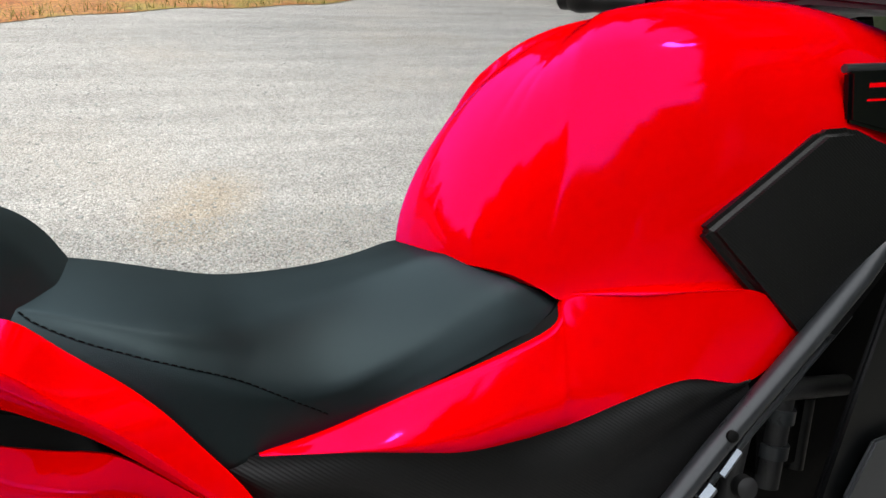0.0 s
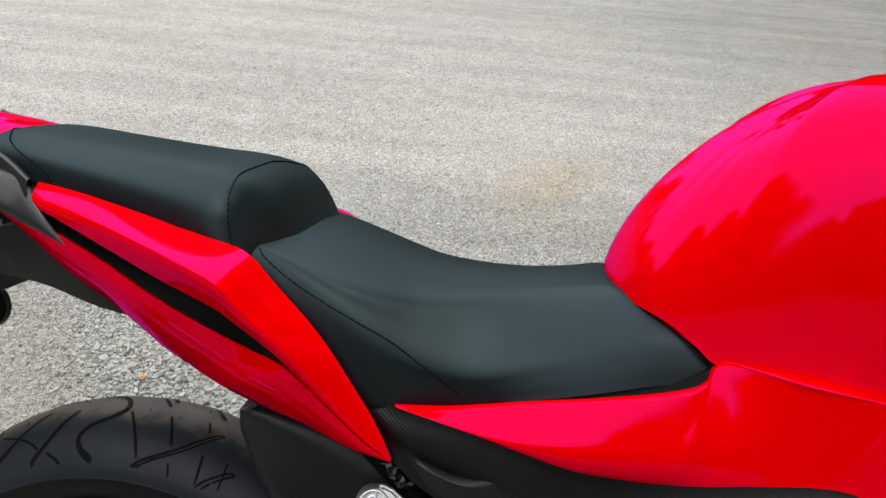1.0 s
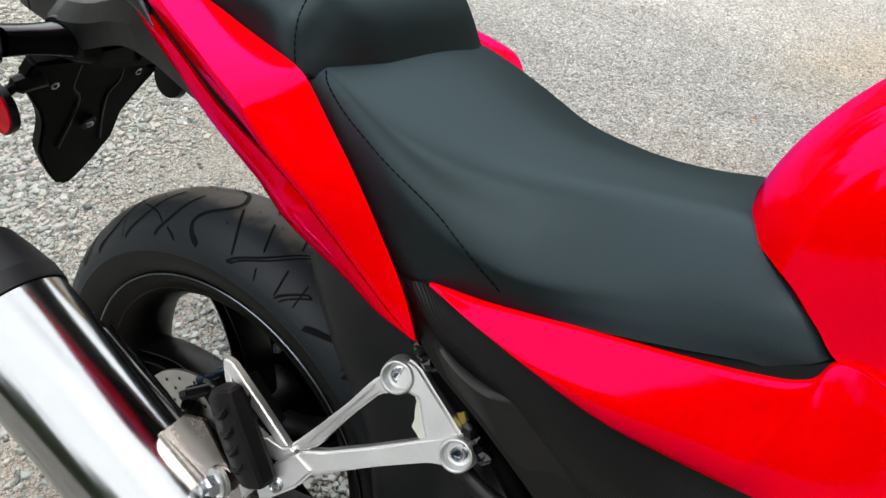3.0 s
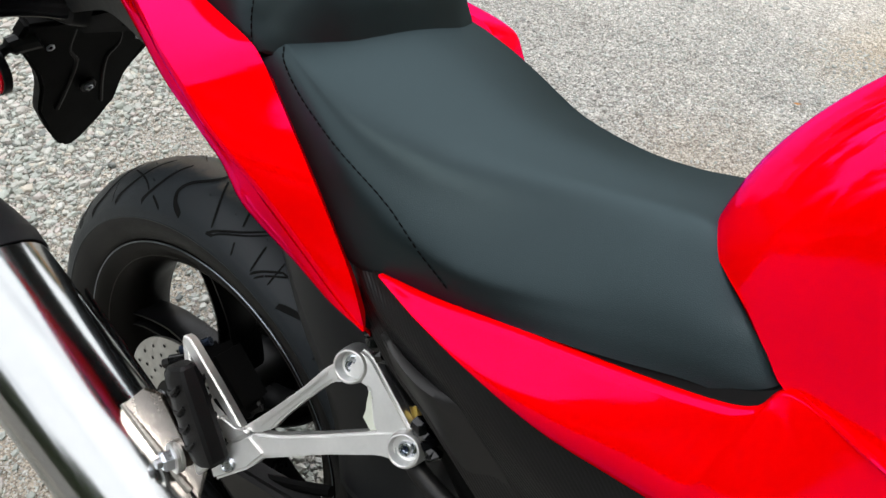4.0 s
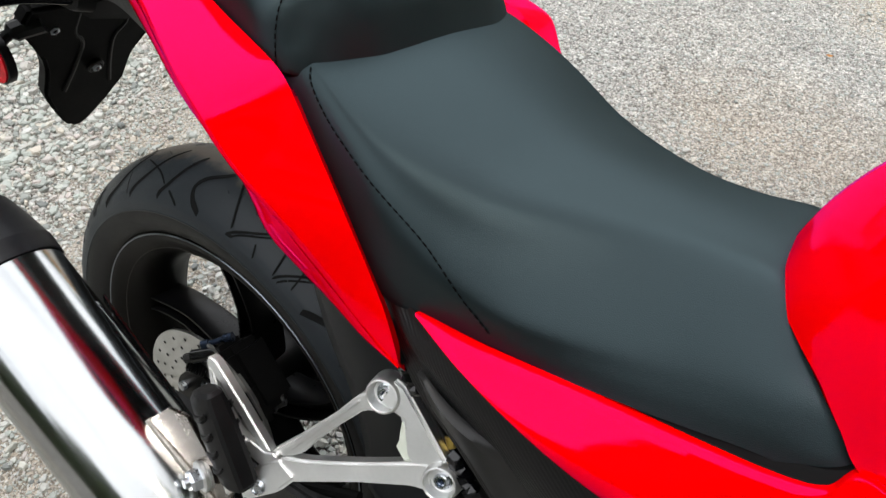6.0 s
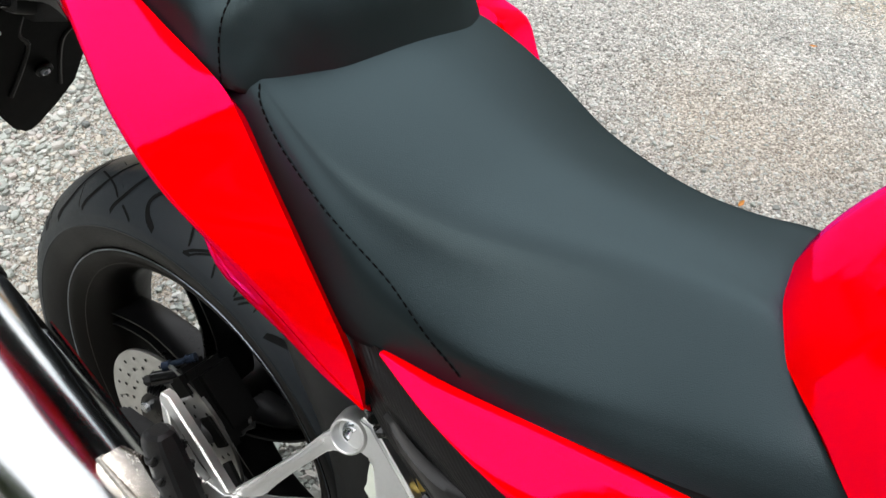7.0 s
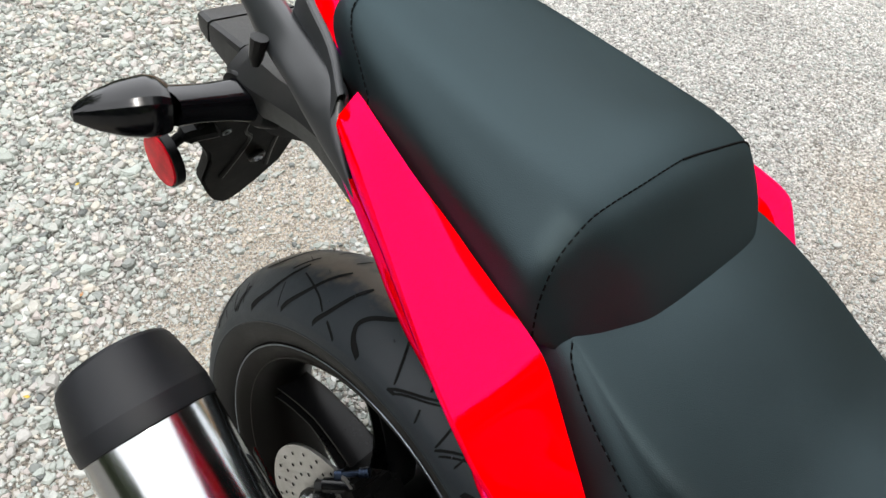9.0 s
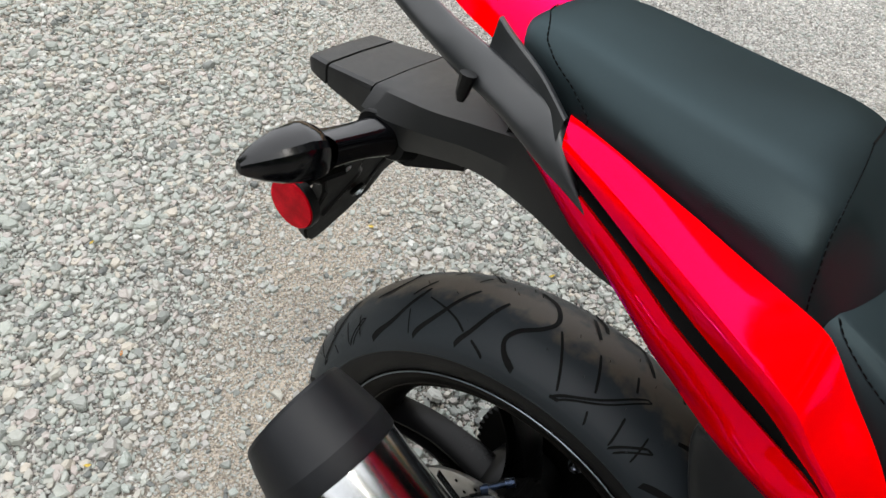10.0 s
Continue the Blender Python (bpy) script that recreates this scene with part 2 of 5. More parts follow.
    bmesh.ops.recalc_face_normals(own, faces=own.faces)
    if bevel:
        bmesh.ops.bevel(own, geom=own.edges[:], offset=bevel, segments=segs, affect="EDGES", clamp_overlap=True)
    if bm is None:
        return own
    tmp = bpy.data.meshes.new("t")
    own.to_mesh(tmp)
    bm.from_mesh(tmp)
    bpy.data.meshes.remove(tmp)
    return bm


def box_bm(centre, size, turn=(0, 0, 0), bevel=0.002, bm=None):
    own = bmesh.new()
    bmesh.ops.create_cube(own, size=1)
    bmesh.ops.transform(own, matrix=Matrix.Diagonal((*size, 1)), verts=own.verts)
    if bevel:
        bmesh.ops.bevel(own, geom=own.edges[:], offset=bevel, segments=2, affect="EDGES")
    bmesh.ops.transform(own, matrix=pose(*centre, *turn), verts=own.verts)
    if bm is None:
        return own
    tmp = bpy.data.meshes.new("t")
    own.to_mesh(tmp)
    bm.from_mesh(tmp)
    bpy.data.meshes.remove(tmp)
    return bm


def part(name, bm, material, parent, label="", smooth=True, thick=0.0, subsurf=0, kind="", sharp=35):
    me = bpy.data.meshes.new(name)
    bmesh.ops.recalc_face_normals(bm, faces=bm.faces)
    bm.to_mesh(me)
    bm.free()
    me.materials.append(material)
    if smooth:
        me.polygons.foreach_set("use_smooth", [True] * len(me.polygons))
        me.set_sharp_from_angle(angle=radians(sharp))
    ob = new(name, me)
    ob.parent = parent
    if thick:
        s = ob.modifiers.new("thickness", "SOLIDIFY")
        s.thickness, s.offset = thick, -1
    if subsurf:
        s = ob.modifiers.new("round", "SUBSURF")
        s.levels = s.render_levels = subsurf
    if label or kind:
        tagged(ob, label, kind=kind)
    return ob


# ---- ground ----
rng = np.random.default_rng(7)


def ground_material():
    m = bpy.data.materials.new("gravel_ground")
    n, l, b = nodes_of(m)
    co = n.new("ShaderNodeTexCoord")
    v1, v2 = n.new("ShaderNodeTexVoronoi"), n.new("ShaderNodeTexVoronoi")
    v1.inputs["Scale"].default_value, v2.inputs["Scale"].default_value = 110.0, 260.0
    n1, n2 = n.new("ShaderNodeTexNoise"), n.new("ShaderNodeTexNoise")
    n1.inputs["Scale"].default_value, n1.inputs["Detail"].default_value = 0.55, 6
    n2.inputs["Scale"].default_value, n2.inputs["Detail"].default_value = 9.0, 8
    for k in (v1, v2, n1, n2):
        l.new(co.outputs["Object"], k.inputs["Vector"])
    bw = n.new("ShaderNodeRGBToBW")
    l.new(v1.outputs["Color"], bw.inputs[0])
    bw2 = n.new("ShaderNodeRGBToBW")
    l.new(v2.outputs["Color"], bw2.inputs[0])
    avg = n.new("ShaderNodeMath")
    avg.operation = "MULTIPLY_ADD"
    avg.inputs[1].default_value = 0.6
    l.new(bw2.outputs[0], avg.inputs[0])
    l.new(bw.outputs[0], avg.inputs[2])
    r1 = n.new("ShaderNodeValToRGB")
    e = r1.color_ramp.elements
    e[0].position, e[0].color = 0.22, (0.085, 0.083, 0.078, 1)
    e[1].position, e[1].color = 0.80, (0.50, 0.492, 0.475, 1)
    mr = n.new("ShaderNodeMapRange")
    mr.inputs["From Max"].default_value = 1.6
    l.new(avg.outputs[0], mr.inputs["Value"])
    l.new(mr.outputs[0], r1.inputs["Fac"])
    dust = n.new("ShaderNodeMix")
    dust.data_type = "RGBA"
    dr = n.new("ShaderNodeMapRange")
    dr.inputs["From Min"].default_value, dr.inputs["From Max"].default_value, dr.inputs["To Max"].default_value = 0.5, 0.66, 0.55
    l.new(n1.outputs["Fac"], dr.inputs["Value"])
    l.new(dr.outputs[0], dust.inputs["Factor"])
    l.new(r1.outputs["Color"], dust.inputs["A"])
    dust.inputs["B"].default_value = (0.42, 0.36, 0.28, 1)
    wob = n.new("ShaderNodeTexNoise")
    wob.inputs["Scale"].default_value, wob.inputs["Detail"].default_value = 3.0, 6
    l.new(co.outputs["Object"], wob.inputs["Vector"])

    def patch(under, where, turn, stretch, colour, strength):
        """A soft-edged stretched patch of another ground colour with a ragged rim."""
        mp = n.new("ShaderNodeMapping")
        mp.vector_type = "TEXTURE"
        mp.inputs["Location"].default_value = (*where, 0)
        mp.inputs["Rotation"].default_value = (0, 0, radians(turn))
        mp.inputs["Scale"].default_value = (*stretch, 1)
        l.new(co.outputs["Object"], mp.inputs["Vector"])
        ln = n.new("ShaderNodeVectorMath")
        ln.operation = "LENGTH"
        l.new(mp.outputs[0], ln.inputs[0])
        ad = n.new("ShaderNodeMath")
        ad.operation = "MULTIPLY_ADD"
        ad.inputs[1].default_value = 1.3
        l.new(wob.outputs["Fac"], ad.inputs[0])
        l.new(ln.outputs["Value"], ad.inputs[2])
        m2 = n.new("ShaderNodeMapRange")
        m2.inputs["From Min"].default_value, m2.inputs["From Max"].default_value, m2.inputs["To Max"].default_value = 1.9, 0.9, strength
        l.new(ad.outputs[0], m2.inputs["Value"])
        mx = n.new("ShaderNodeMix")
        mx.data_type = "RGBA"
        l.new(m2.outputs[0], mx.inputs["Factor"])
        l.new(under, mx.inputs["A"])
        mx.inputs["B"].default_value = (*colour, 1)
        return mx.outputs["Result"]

    sp, lane, pale = n.new("ShaderNodeSeparateXYZ"), n.new("ShaderNodeMapRange"), n.new("ShaderNodeMix")
    l.new(co.outputs["Object"], sp.inputs[0])
    l.new(sp.outputs["Y"], lane.inputs["Value"])
    lane.inputs["From Min"].default_value, lane.inputs["From Max"].default_value, lane.inputs["To Max"].default_value = 0.9, 2.4, 0.5
    pale.data_type = "RGBA"
    l.new(lane.outputs[0], pale.inputs["Factor"])
    l.new(dust.outputs["Result"], pale.inputs["A"])
    pale.inputs["B"].default_value = (0.58, 0.57, 0.54, 1)
    run, streak, sr = n.new("ShaderNodeMapping"), n.new("ShaderNodeTexNoise"), n.new("ShaderNodeValToRGB")  # wheel streaks along the lane
    run.inputs["Scale"].default_value = (0.35, 2.6, 1)
    run.inputs["Rotation"].default_value = (0, 0, radians(8))
    l.new(co.outputs["Object"], run.inputs["Vector"])
    l.new(run.outputs[0], streak.inputs["Vector"])
    streak.inputs["Scale"].default_value, streak.inputs["Detail"].default_value = 1.6, 7
    sr.color_ramp.elements[0].position, sr.color_ramp.elements[0].color = 0.36, (0.90, 0.895, 0.885, 1)
    sr.color_ramp.elements[1].position, sr.color_ramp.elements[1].color = 0.62, (1.09, 1.09, 1.08, 1)
    l.new(streak.outputs["Fac"], sr.inputs["Fac"])
    lined = n.new("ShaderNodeMix")
    lined.data_type, lined.blend_type = "RGBA", "MULTIPLY"
    lined.inputs["Factor"].default_value = 1.0
    l.new(pale.outputs["Result"], lined.inputs["A"])
    l.new(sr.outputs["Color"], lined.inputs["B"])
    ground_tone = patch(lined.outputs["Result"], (-0.45, 0.05), 0, (1.35, 0.75), (0.15, 0.143, 0.13), 0.6)  # ground under the deep loose gravel darkened to paint shade into its gaps
    ground_tone = patch(ground_tone, (-0.55, 0.25), 118, (0.85, 0.27), (0.40, 0.35, 0.285), 0.9)
    ground_tone = patch(ground_tone, (0.36, 1.32), 20, (0.42, 0.30), (0.42, 0.36, 0.29), 0.5)
    ground_tone = patch(ground_tone, (0.49, 2.3), 60, (0.42, 0.2), (0.45, 0.35, 0.22), 0.45)
    fine = n.new("ShaderNodeMix")
    fine.data_type, fine.blend_type = "RGBA", "MULTIPLY"
    fine.inputs["Factor"].default_value = 0.5
    l.new(ground_tone, fine.inputs["A"])
    fr = n.new("ShaderNodeValToRGB")
    fr.color_ramp.elements[0].position, fr.color_ramp.elements[0].color = 0.3, (0.72, 0.7, 0.68, 1)
    fr.color_ramp.elements[1].position = 0.7
    l.new(n2.outputs["Fac"], fr.inputs["Fac"])
    l.new(fr.outputs["Color"], fine.inputs["B"])
    grit, gr = n.new("ShaderNodeMix"), n.new("ShaderNodeValToRGB")  # single grains stay visible in the dusty track
    gr.color_ramp.elements[0].position, gr.color_ramp.elements[0].color = 0.25, (0.55, 0.54, 0.53, 1)
    gr.color_ramp.elements[1].position, gr.color_ramp.elements[1].color = 0.75, (1.35, 1.34, 1.32, 1)
    l.new(bw2.outputs[0], gr.inputs["Fac"])
    grit.data_type, grit.blend_type = "RGBA", "MULTIPLY"
    grit.inputs["Factor"].default_value = 0.9
    l.new(fine.outputs["Result"], grit.inputs["A"])
    l.new(gr.outputs["Color"], grit.inputs["B"])
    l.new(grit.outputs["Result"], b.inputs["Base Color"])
    b.inputs["Roughness"].default_value = 0.85
    b.inputs["Specular IOR Level"].default_value = 0.25
    hsum = n.new("ShaderNodeMath")
    hsum.operation = "MULTIPLY_ADD"
    hsum.inputs[1].default_value = 0.45
    l.new(v2.outputs["Distance"], hsum.inputs[0])
    l.new(v1.outputs["Distance"], hsum.inputs[2])
    bump = n.new("ShaderNodeBump")
    bump.invert = True
    bump.inputs["Strength"].default_value, bump.inputs["Distance"].default_value = 0.8, 0.009
    l.new(hsum.outputs[0], bump.inputs["Height"])
    l.new(bump.outputs["Normal"], b.inputs["Normal"])
    return m


def stone_material(name, span, gain=1.0):
    m = bpy.data.materials.new(name)
    n, l, b = nodes_of(m)
    geo = n.new("ShaderNodeNewGeometry")
    ramp = n.new("ShaderNodeValToRGB")
    e = ramp.color_ramp.elements
    mean = (0.375, 0.376, 0.364)
    e[0].color = (*[gain * (m_ + (c_ - m_) * span) for m_, c_ in zip(mean, (0.15, 0.157, 0.152))], 1)
    e[1].color = (*[gain * (m_ + (c_ - m_) * span) for m_, c_ in zip(mean, (0.51, 0.51, 0.485))], 1)
    for pos, c in ((0.10, (0.27, 0.285, 0.265)), (0.24, (0.36, 0.385, 0.35)), (0.36, (0.43, 0.385, 0.36)), (0.48, (0.36, 0.375, 0.355)), (0.60, (0.47, 0.43, 0.37)), (0.72, (0.38, 0.41, 0.38)), (0.84, (0.31, 0.325, 0.30)), (0.94, (0.47, 0.47, 0.44))):
        k = ramp.color_ramp.elements.new(pos)
        k.color = (*[gain * (m_ + (c_ - m_) * span) for m_, c_ in zip(mean, c)], 1)
    l.new(geo.outputs["Random Per Island"], ramp.inputs["Fac"])
    co, ns = n.new("ShaderNodeTexCoord"), n.new("ShaderNodeTexNoise")
    ns.inputs["Scale"].default_value, ns.inputs["Detail"].default_value = 160.0, 6
    l.new(co.outputs["Object"], ns.inputs["Vector"])
    mix = n.new("ShaderNodeMix")
    mix.data_type, mix.blend_type = "RGBA", "MULTIPLY"
    mix.inputs["Factor"].default_value = 0.6
    l.new(ramp.outputs["Color"], mix.inputs["A"])
    rr = n.new("ShaderNodeValToRGB")
    rr.color_ramp.elements[0].position, rr.color_ramp.elements[0].color = 0.3, (0.80, 0.80, 0.79, 1)
    rr.color_ramp.elements[1].position = 0.68
    l.new(ns.outputs["Fac"], rr.inputs["Fac"])
    l.new(rr.outputs["Color"], mix.inputs["B"])
    l.new(mix.outputs["Result"], b.inputs["Base Color"])
    b.inputs["Roughness"].default_value, b.inputs["Specular IOR Level"].default_value = 0.8, 0.25
    bump = n.new("ShaderNodeBump")
    bump.inputs["Strength"].default_value, bump.inputs["Distance"].default_value = 0.6, 0.003
    l.new(ns.outputs["Fac"], bump.inputs["Height"])
    l.new(bump.outputs["Normal"], b.inputs["Normal"])
    return m


GRAVEL, STONE, DUSTY_STONE = ground_material(), stone_material("crushed_stone", 1.05, 0.98), stone_material("dusty_stone", 0.65, 1.10)
bm = bmesh.new()
xs = [-300, -80, -20, -6, -3, -1.5, 0, 1.5, 3, 6, 20, 80, 300]
add_grid(bm, [[(x, y, 0) for y in xs] for x in xs])
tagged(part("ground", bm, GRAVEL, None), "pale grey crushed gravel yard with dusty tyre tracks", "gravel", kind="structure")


def raw_mesh(name, verts, tris, material):
    me = bpy.data.meshes.new(name)
    me.vertices.add(len(verts))
    me.vertices.foreach_set("co", np.ascontiguousarray(verts, np.float32).ravel())
    me.loops.add(len(tris) * 3)
    me.loops.foreach_set("vertex_index", np.ascontiguousarray(tris, np.int32).ravel())
    me.polygons.add(len(tris))
    me.polygons.foreach_set("loop_start", np.arange(0, len(tris) * 3, 3, dtype=np.int32))
    me.update(calc_edges=True)
    me.shade_flat()
    me.materials.append(material)
    return new(name, me)


def track_share(x, y):
    """How much of the ground at (x, y) is the fine dusty wheel track."""
    d = (x + 0.55 * y + 0.41) / 1.14 + 0.05 * np.sin(5.1 * y) + 0.03 * np.sin(13 * y + 1)
    blob = np.exp(-(((x - 0.36) / 0.36) ** 2 + ((y - 1.32) / 0.3) ** 2))
    return np.maximum(np.exp(-(d / 0.2) ** 2), 0.8 * blob)


def scatter_stones(name, pitch, area, sizes, label, share, material=STONE, flat=1.0, sides=5, levels=3):
    """Worn angular stones packed on a loose lattice; share is how densely they lie off and in the wheel track."""
    ring = 2 * np.pi * (np.arange(sides) + 0.5) / sides
    tiers = ((-0.6, 0.96), (0.45, 1.0), (0.9, 0.74)) if levels == 3 else ((-0.5, 1.0), (0.9, 0.74))
    bv = np.array([(math.cos(q) * r, math.sin(q) * r, h) for h, r in tiers for q in ring], float)
    bt = []
    for k in range(len(tiers) - 1):
        for q in range(sides):
            w = (q + 1) % sides
            a, b, c, d = k * sides + q, k * sides + w, (k + 1) * sides + w, (k + 1) * sides + q
            bt += [(a, b, c), (a, c, d)]
    top = (len(tiers) - 1) * sides
    bt += [(top, top + q, top + q + 1) for q in range(1, sides - 1)]
    bt = np.array(bt)
    gx, gy = np.meshgrid(np.arange(area[0], area[1], pitch), np.arange(area[2], area[3], pitch * 0.87), indexing="ij")
    gx = gx + (np.arange(gx.shape[1]) % 2 * 0.5 * pitch)[None]
    x = (gx + rng.uniform(-0.42, 0.42, gx.shape) * pitch).ravel()
    y = (gy + rng.uniform(-0.42, 0.42, gx.shape) * pitch).ravel()
    rim = np.minimum(np.minimum(x - area[0], area[1] - x), np.where(area[2] < 0, y - area[2], 1.0))
    tr = track_share(x, y)
    keep = rng.uniform(0, 1, len(x)) < (share[0] * (1 - tr) + share[1] * tr) * np.clip(rim / 0.4, 0, 1)
    x, y, tr = x[keep], y[keep], tr[keep]
    k = len(x)
    worn = np.clip((y - 0.5) / 0.9, 0, 1)  # the driven part of the yard is finer
    size = sizes[0] * (sizes[1] / sizes[0]) ** (rng.uniform(0, 1, k) ** 1.5) * (1 - 0.35 * worn) * (1 - 0.3 * tr)
    sc = np.stack([size * rng.uniform(0.85, 1.25, k), size * rng.uniform(0.65, 1.0, k), size * rng.uniform(0.35, 0.75, k) * flat * (1 - 0.3 * worn)], -1) * 0.5
    n = len(tiers)
    lean = np.tile(rng.uniform(-0.40, 0.28, (k, 1, sides, 1)), (1, n, 1, 2)).reshape(k, n * sides, 2)
    wob = np.concatenate([lean + rng.uniform(-0.09, 0.09, (k, n * sides, 2)), rng.uniform(-0.3, 0.2, (k, n * sides, 1))], -1)
    v = bv[None] * (1 + wob) * sc[:, None]
    a, b = rng.uniform(0, 2 * np.pi, k), rng.normal(0, 0.26, k)
    cb, sb = np.cos(b)[:, None], np.sin(b)[:, None]
    vy, vz = v[..., 1] * cb - v[..., 2] * sb, v[..., 1] * sb + v[..., 2] * cb
    ca, sa_ = np.cos(a)[:, None], np.sin(a)[:, None]
    vx2, vy2 = v[..., 0] * ca - vy * sa_, v[..., 0] * sa_ + vy * ca
    z = sc[:, 2] * rng.uniform(0.0, 0.9, k)
    out = np.stack([vx2 + x[:, None], vy2 + y[:, None], vz + z[:, None]], -1)
    tris = (bt[None] + (np.arange(k) * len(bv))[:, None, None]).reshape(-1, 3)
    return tagged(raw_mesh(name, out.reshape(-1, 3), tris, material), label, "gravel", kind="stuff")


scatter_stones("gravel", 0.0098, (-2.1, 1.15, -0.85, 1.0), (0.0072, 0.0235), "loose angular grey crushed stones lying on the yard", (1.0, 0.3))
scatter_stones("coarse_gravel", 0.052, (-2.1, 1.15, -0.85, 1.2), (0.020, 0.036), "larger grey stones among the gravel", (0.9, 0.15), sides=6)
scatter_stones("fine_gravel", 0.0056, (-1.5, 1.0, -0.7, 1.3), (0.0036, 0.0105), "fine pale grit between the larger stones", (0.25, 1.0), DUSTY_STONE, 0.8, 4, 2)
scatter_stones("worn_gravel", 0.0125, (-2.5, 1.6, 0.95, 2.2), (0.008, 0.024), "small dusty grey stones pressed into the yard", (1.0, 0.5), DUSTY_STONE, 0.9, 5, 2)
scatter_stones("far_gravel", 0.0360, (-4.0, 4.5, 2.1, 6.6), (0.012, 0.034), "loose dusty gravel spread over the far yard", (1.0, 0.7), DUSTY_STONE, 0.7, 5, 2)

# ---- verge beyond the gravel ----
def litter_material():
    m = bpy.data.materials.new("dry_grass_and_leaf_litter")
    n, l, b = nodes_of(m)
    co = n.new("ShaderNodeTexCoord")
    a, c = n.new("ShaderNodeTexNoise"), n.new("ShaderNodeTexNoise")
    a.inputs["Scale"].default_value, a.inputs["Detail"].default_value = 1.6, 8
    c.inputs["Scale"].default_value, c.inputs["Detail"].default_value = 40.0, 6
    r = n.new("ShaderNodeValToRGB")
    e = r.color_ramp.elements
    e[0].position, e[0].color = 0.35, (0.36, 0.13, 0.03, 1)
    e[1].position, e[1].color = 0.65, (0.30, 0.27, 0.05, 1)
    k = e.new(0.5)
    k.color = (0.42, 0.21, 0.06, 1)
    for q in (a, c):
        l.new(co.outputs["Object"], q.inputs["Vector"])
    l.new(a.outputs["Fac"], r.inputs["Fac"])
    mix = n.new("ShaderNodeMix")
    mix.data_type, mix.blend_type = "RGBA", "MULTIPLY"
    mix.inputs["Factor"].default_value = 0.8
    l.new(r.outputs["Color"], mix.inputs["A"])
    fl = n.new("ShaderNodeValToRGB")
    fl.color_ramp.elements[0].position, fl.color_ramp.elements[0].color = 0.40, (0.28, 0.24, 0.22, 1)
    fl.color_ramp.elements[1].position, fl.color_ramp.elements[1].color = 0.60, (1.1, 1.05, 1.0, 1)
    l.new(c.outputs["Fac"], fl.inputs["Fac"])
    l.new(fl.outputs["Color"], mix.inputs["B"])
    l.new(mix.outputs["Result"], b.inputs["Base Color"])
    b.inputs["Roughness"].default_value = 0.9
    return m


LITTER = litter_material()


def verge_edge(x):
    return 6.75 + 0.42 * x + 0.10 * np.sin(2.3 * x) + 0.06 * np.sin(6.1 * x + 2)


bm = bmesh.new()
vx = np.linspace(-14, 22, 240)
add_grid(bm, [[(x, verge_edge(x) + d, 0.006 + min(d, 1.0) * 0.05) for d in (0, 0.15, 0.5, 1.5, 6, 40)] for x in vx])
tagged(part("verge", bm, LITTER, None), "strip of brown leaf litter and dry grass beyond the gravel", "verge", kind="structure")

BLADE = surface("grass_blade", (0.17, 0.165, 0.03), 0.7, var=0.5, var_scale=3, space="Object")
k = 3500
gx = rng.uniform(-5, 9, k)
gy = verge_edge(gx) + rng.exponential(0.5, k)
ga = rng.uniform(0, 2 * np.pi, k)
gh = rng.uniform(0.03, 0.12, k)
tipx, tipy = gx + rng.normal(0, 0.03, k), gy + rng.normal(0, 0.03, k)
p1 = np.stack([gx - 0.004 * np.cos(ga), gy - 0.004 * np.sin(ga), np.full(k, 0.005)], -1)
p2 = np.stack([gx + 0.004 * np.cos(ga), gy + 0.004 * np.sin(ga), np.full(k, 0.005)], -1)
p3 = np.stack([tipx, tipy, gh], -1)
tagged(raw_mesh("grass", np.stack([p1, p2, p3], 1).reshape(-1, 3), np.arange(3 * k).reshape(-1, 3), BLADE),
       "short yellow-green grass along the gravel edge", "grass", kind="stuff")

# unseen woods round the yard, there for what shows in the paint
LEAF = surface("tree_leaves", (0.09, 0.12, 0.055), 0.7, var=0.6, var_scale=0.8)
BARK = surface("tree_bark", (0.10, 0.075, 0.055), 0.9, var=0.4, var_scale=5)


def woods(name, spots, label, low=0.03):
    vs, ts, base = [], [], 0
    for x, y, h in spots:
        q = 420
        ang, el = rng.uniform(0, 2 * np.pi, q), rng.uniform(0, 1, q)
        rad = h * 0.3 * (0.35 + 0.65 * rng.uniform(0, 1, q) ** 0.5) * np.sin(np.pi * (0.22 + 0.74 * el)) ** 0.7
        c = np.stack([x + rad * np.cos(ang), y + rad * np.sin(ang), h * (low + (1 - low) * el)], -1)
        s = h * 0.075 * rng.uniform(0.5, 1.3, (q, 1, 1))
        tri = c[:, None] + rng.normal(0, 1, (q, 4, 3)) * s * 0.75
        vs.append(tri.reshape(-1, 3))
        i = np.arange(q)[:, None] * 4 + base
        ts.append(np.concatenate([i + [0, 1, 2], i + [0, 2, 3], i + [0, 1, 3]]))
        base += q * 4
    tagged(raw_mesh(name, np.concatenate(vs), np.concatenate(ts), LEAF), label, "trees", kind="stuff")


far = [(x + rng.uniform(-2, 2), 24 + rng.uniform(-2, 5) + 0.4 * max(0, x) + 0.004 * x * x, rng.uniform(3.2, 5.2)) for x in range(-40, 44, 2)]
# near, west and end rows are added out of view to block reflected sky
near = [(x + rng.uniform(-2, 2), -14 - rng.uniform(0, 5), rng.uniform(5.6, 7.4) + 4.5 * min(1, max(0, (x + 2.5) / 3.5))) for x in range(-40, 41, 2)]
west = [(-13 - 0.2 * k + rng.uniform(-1.5, 1.5), -3.5 - 1.5 * k + rng.uniform(-0.8, 0.8), rng.uniform(11, 14)) for k in range(9)]
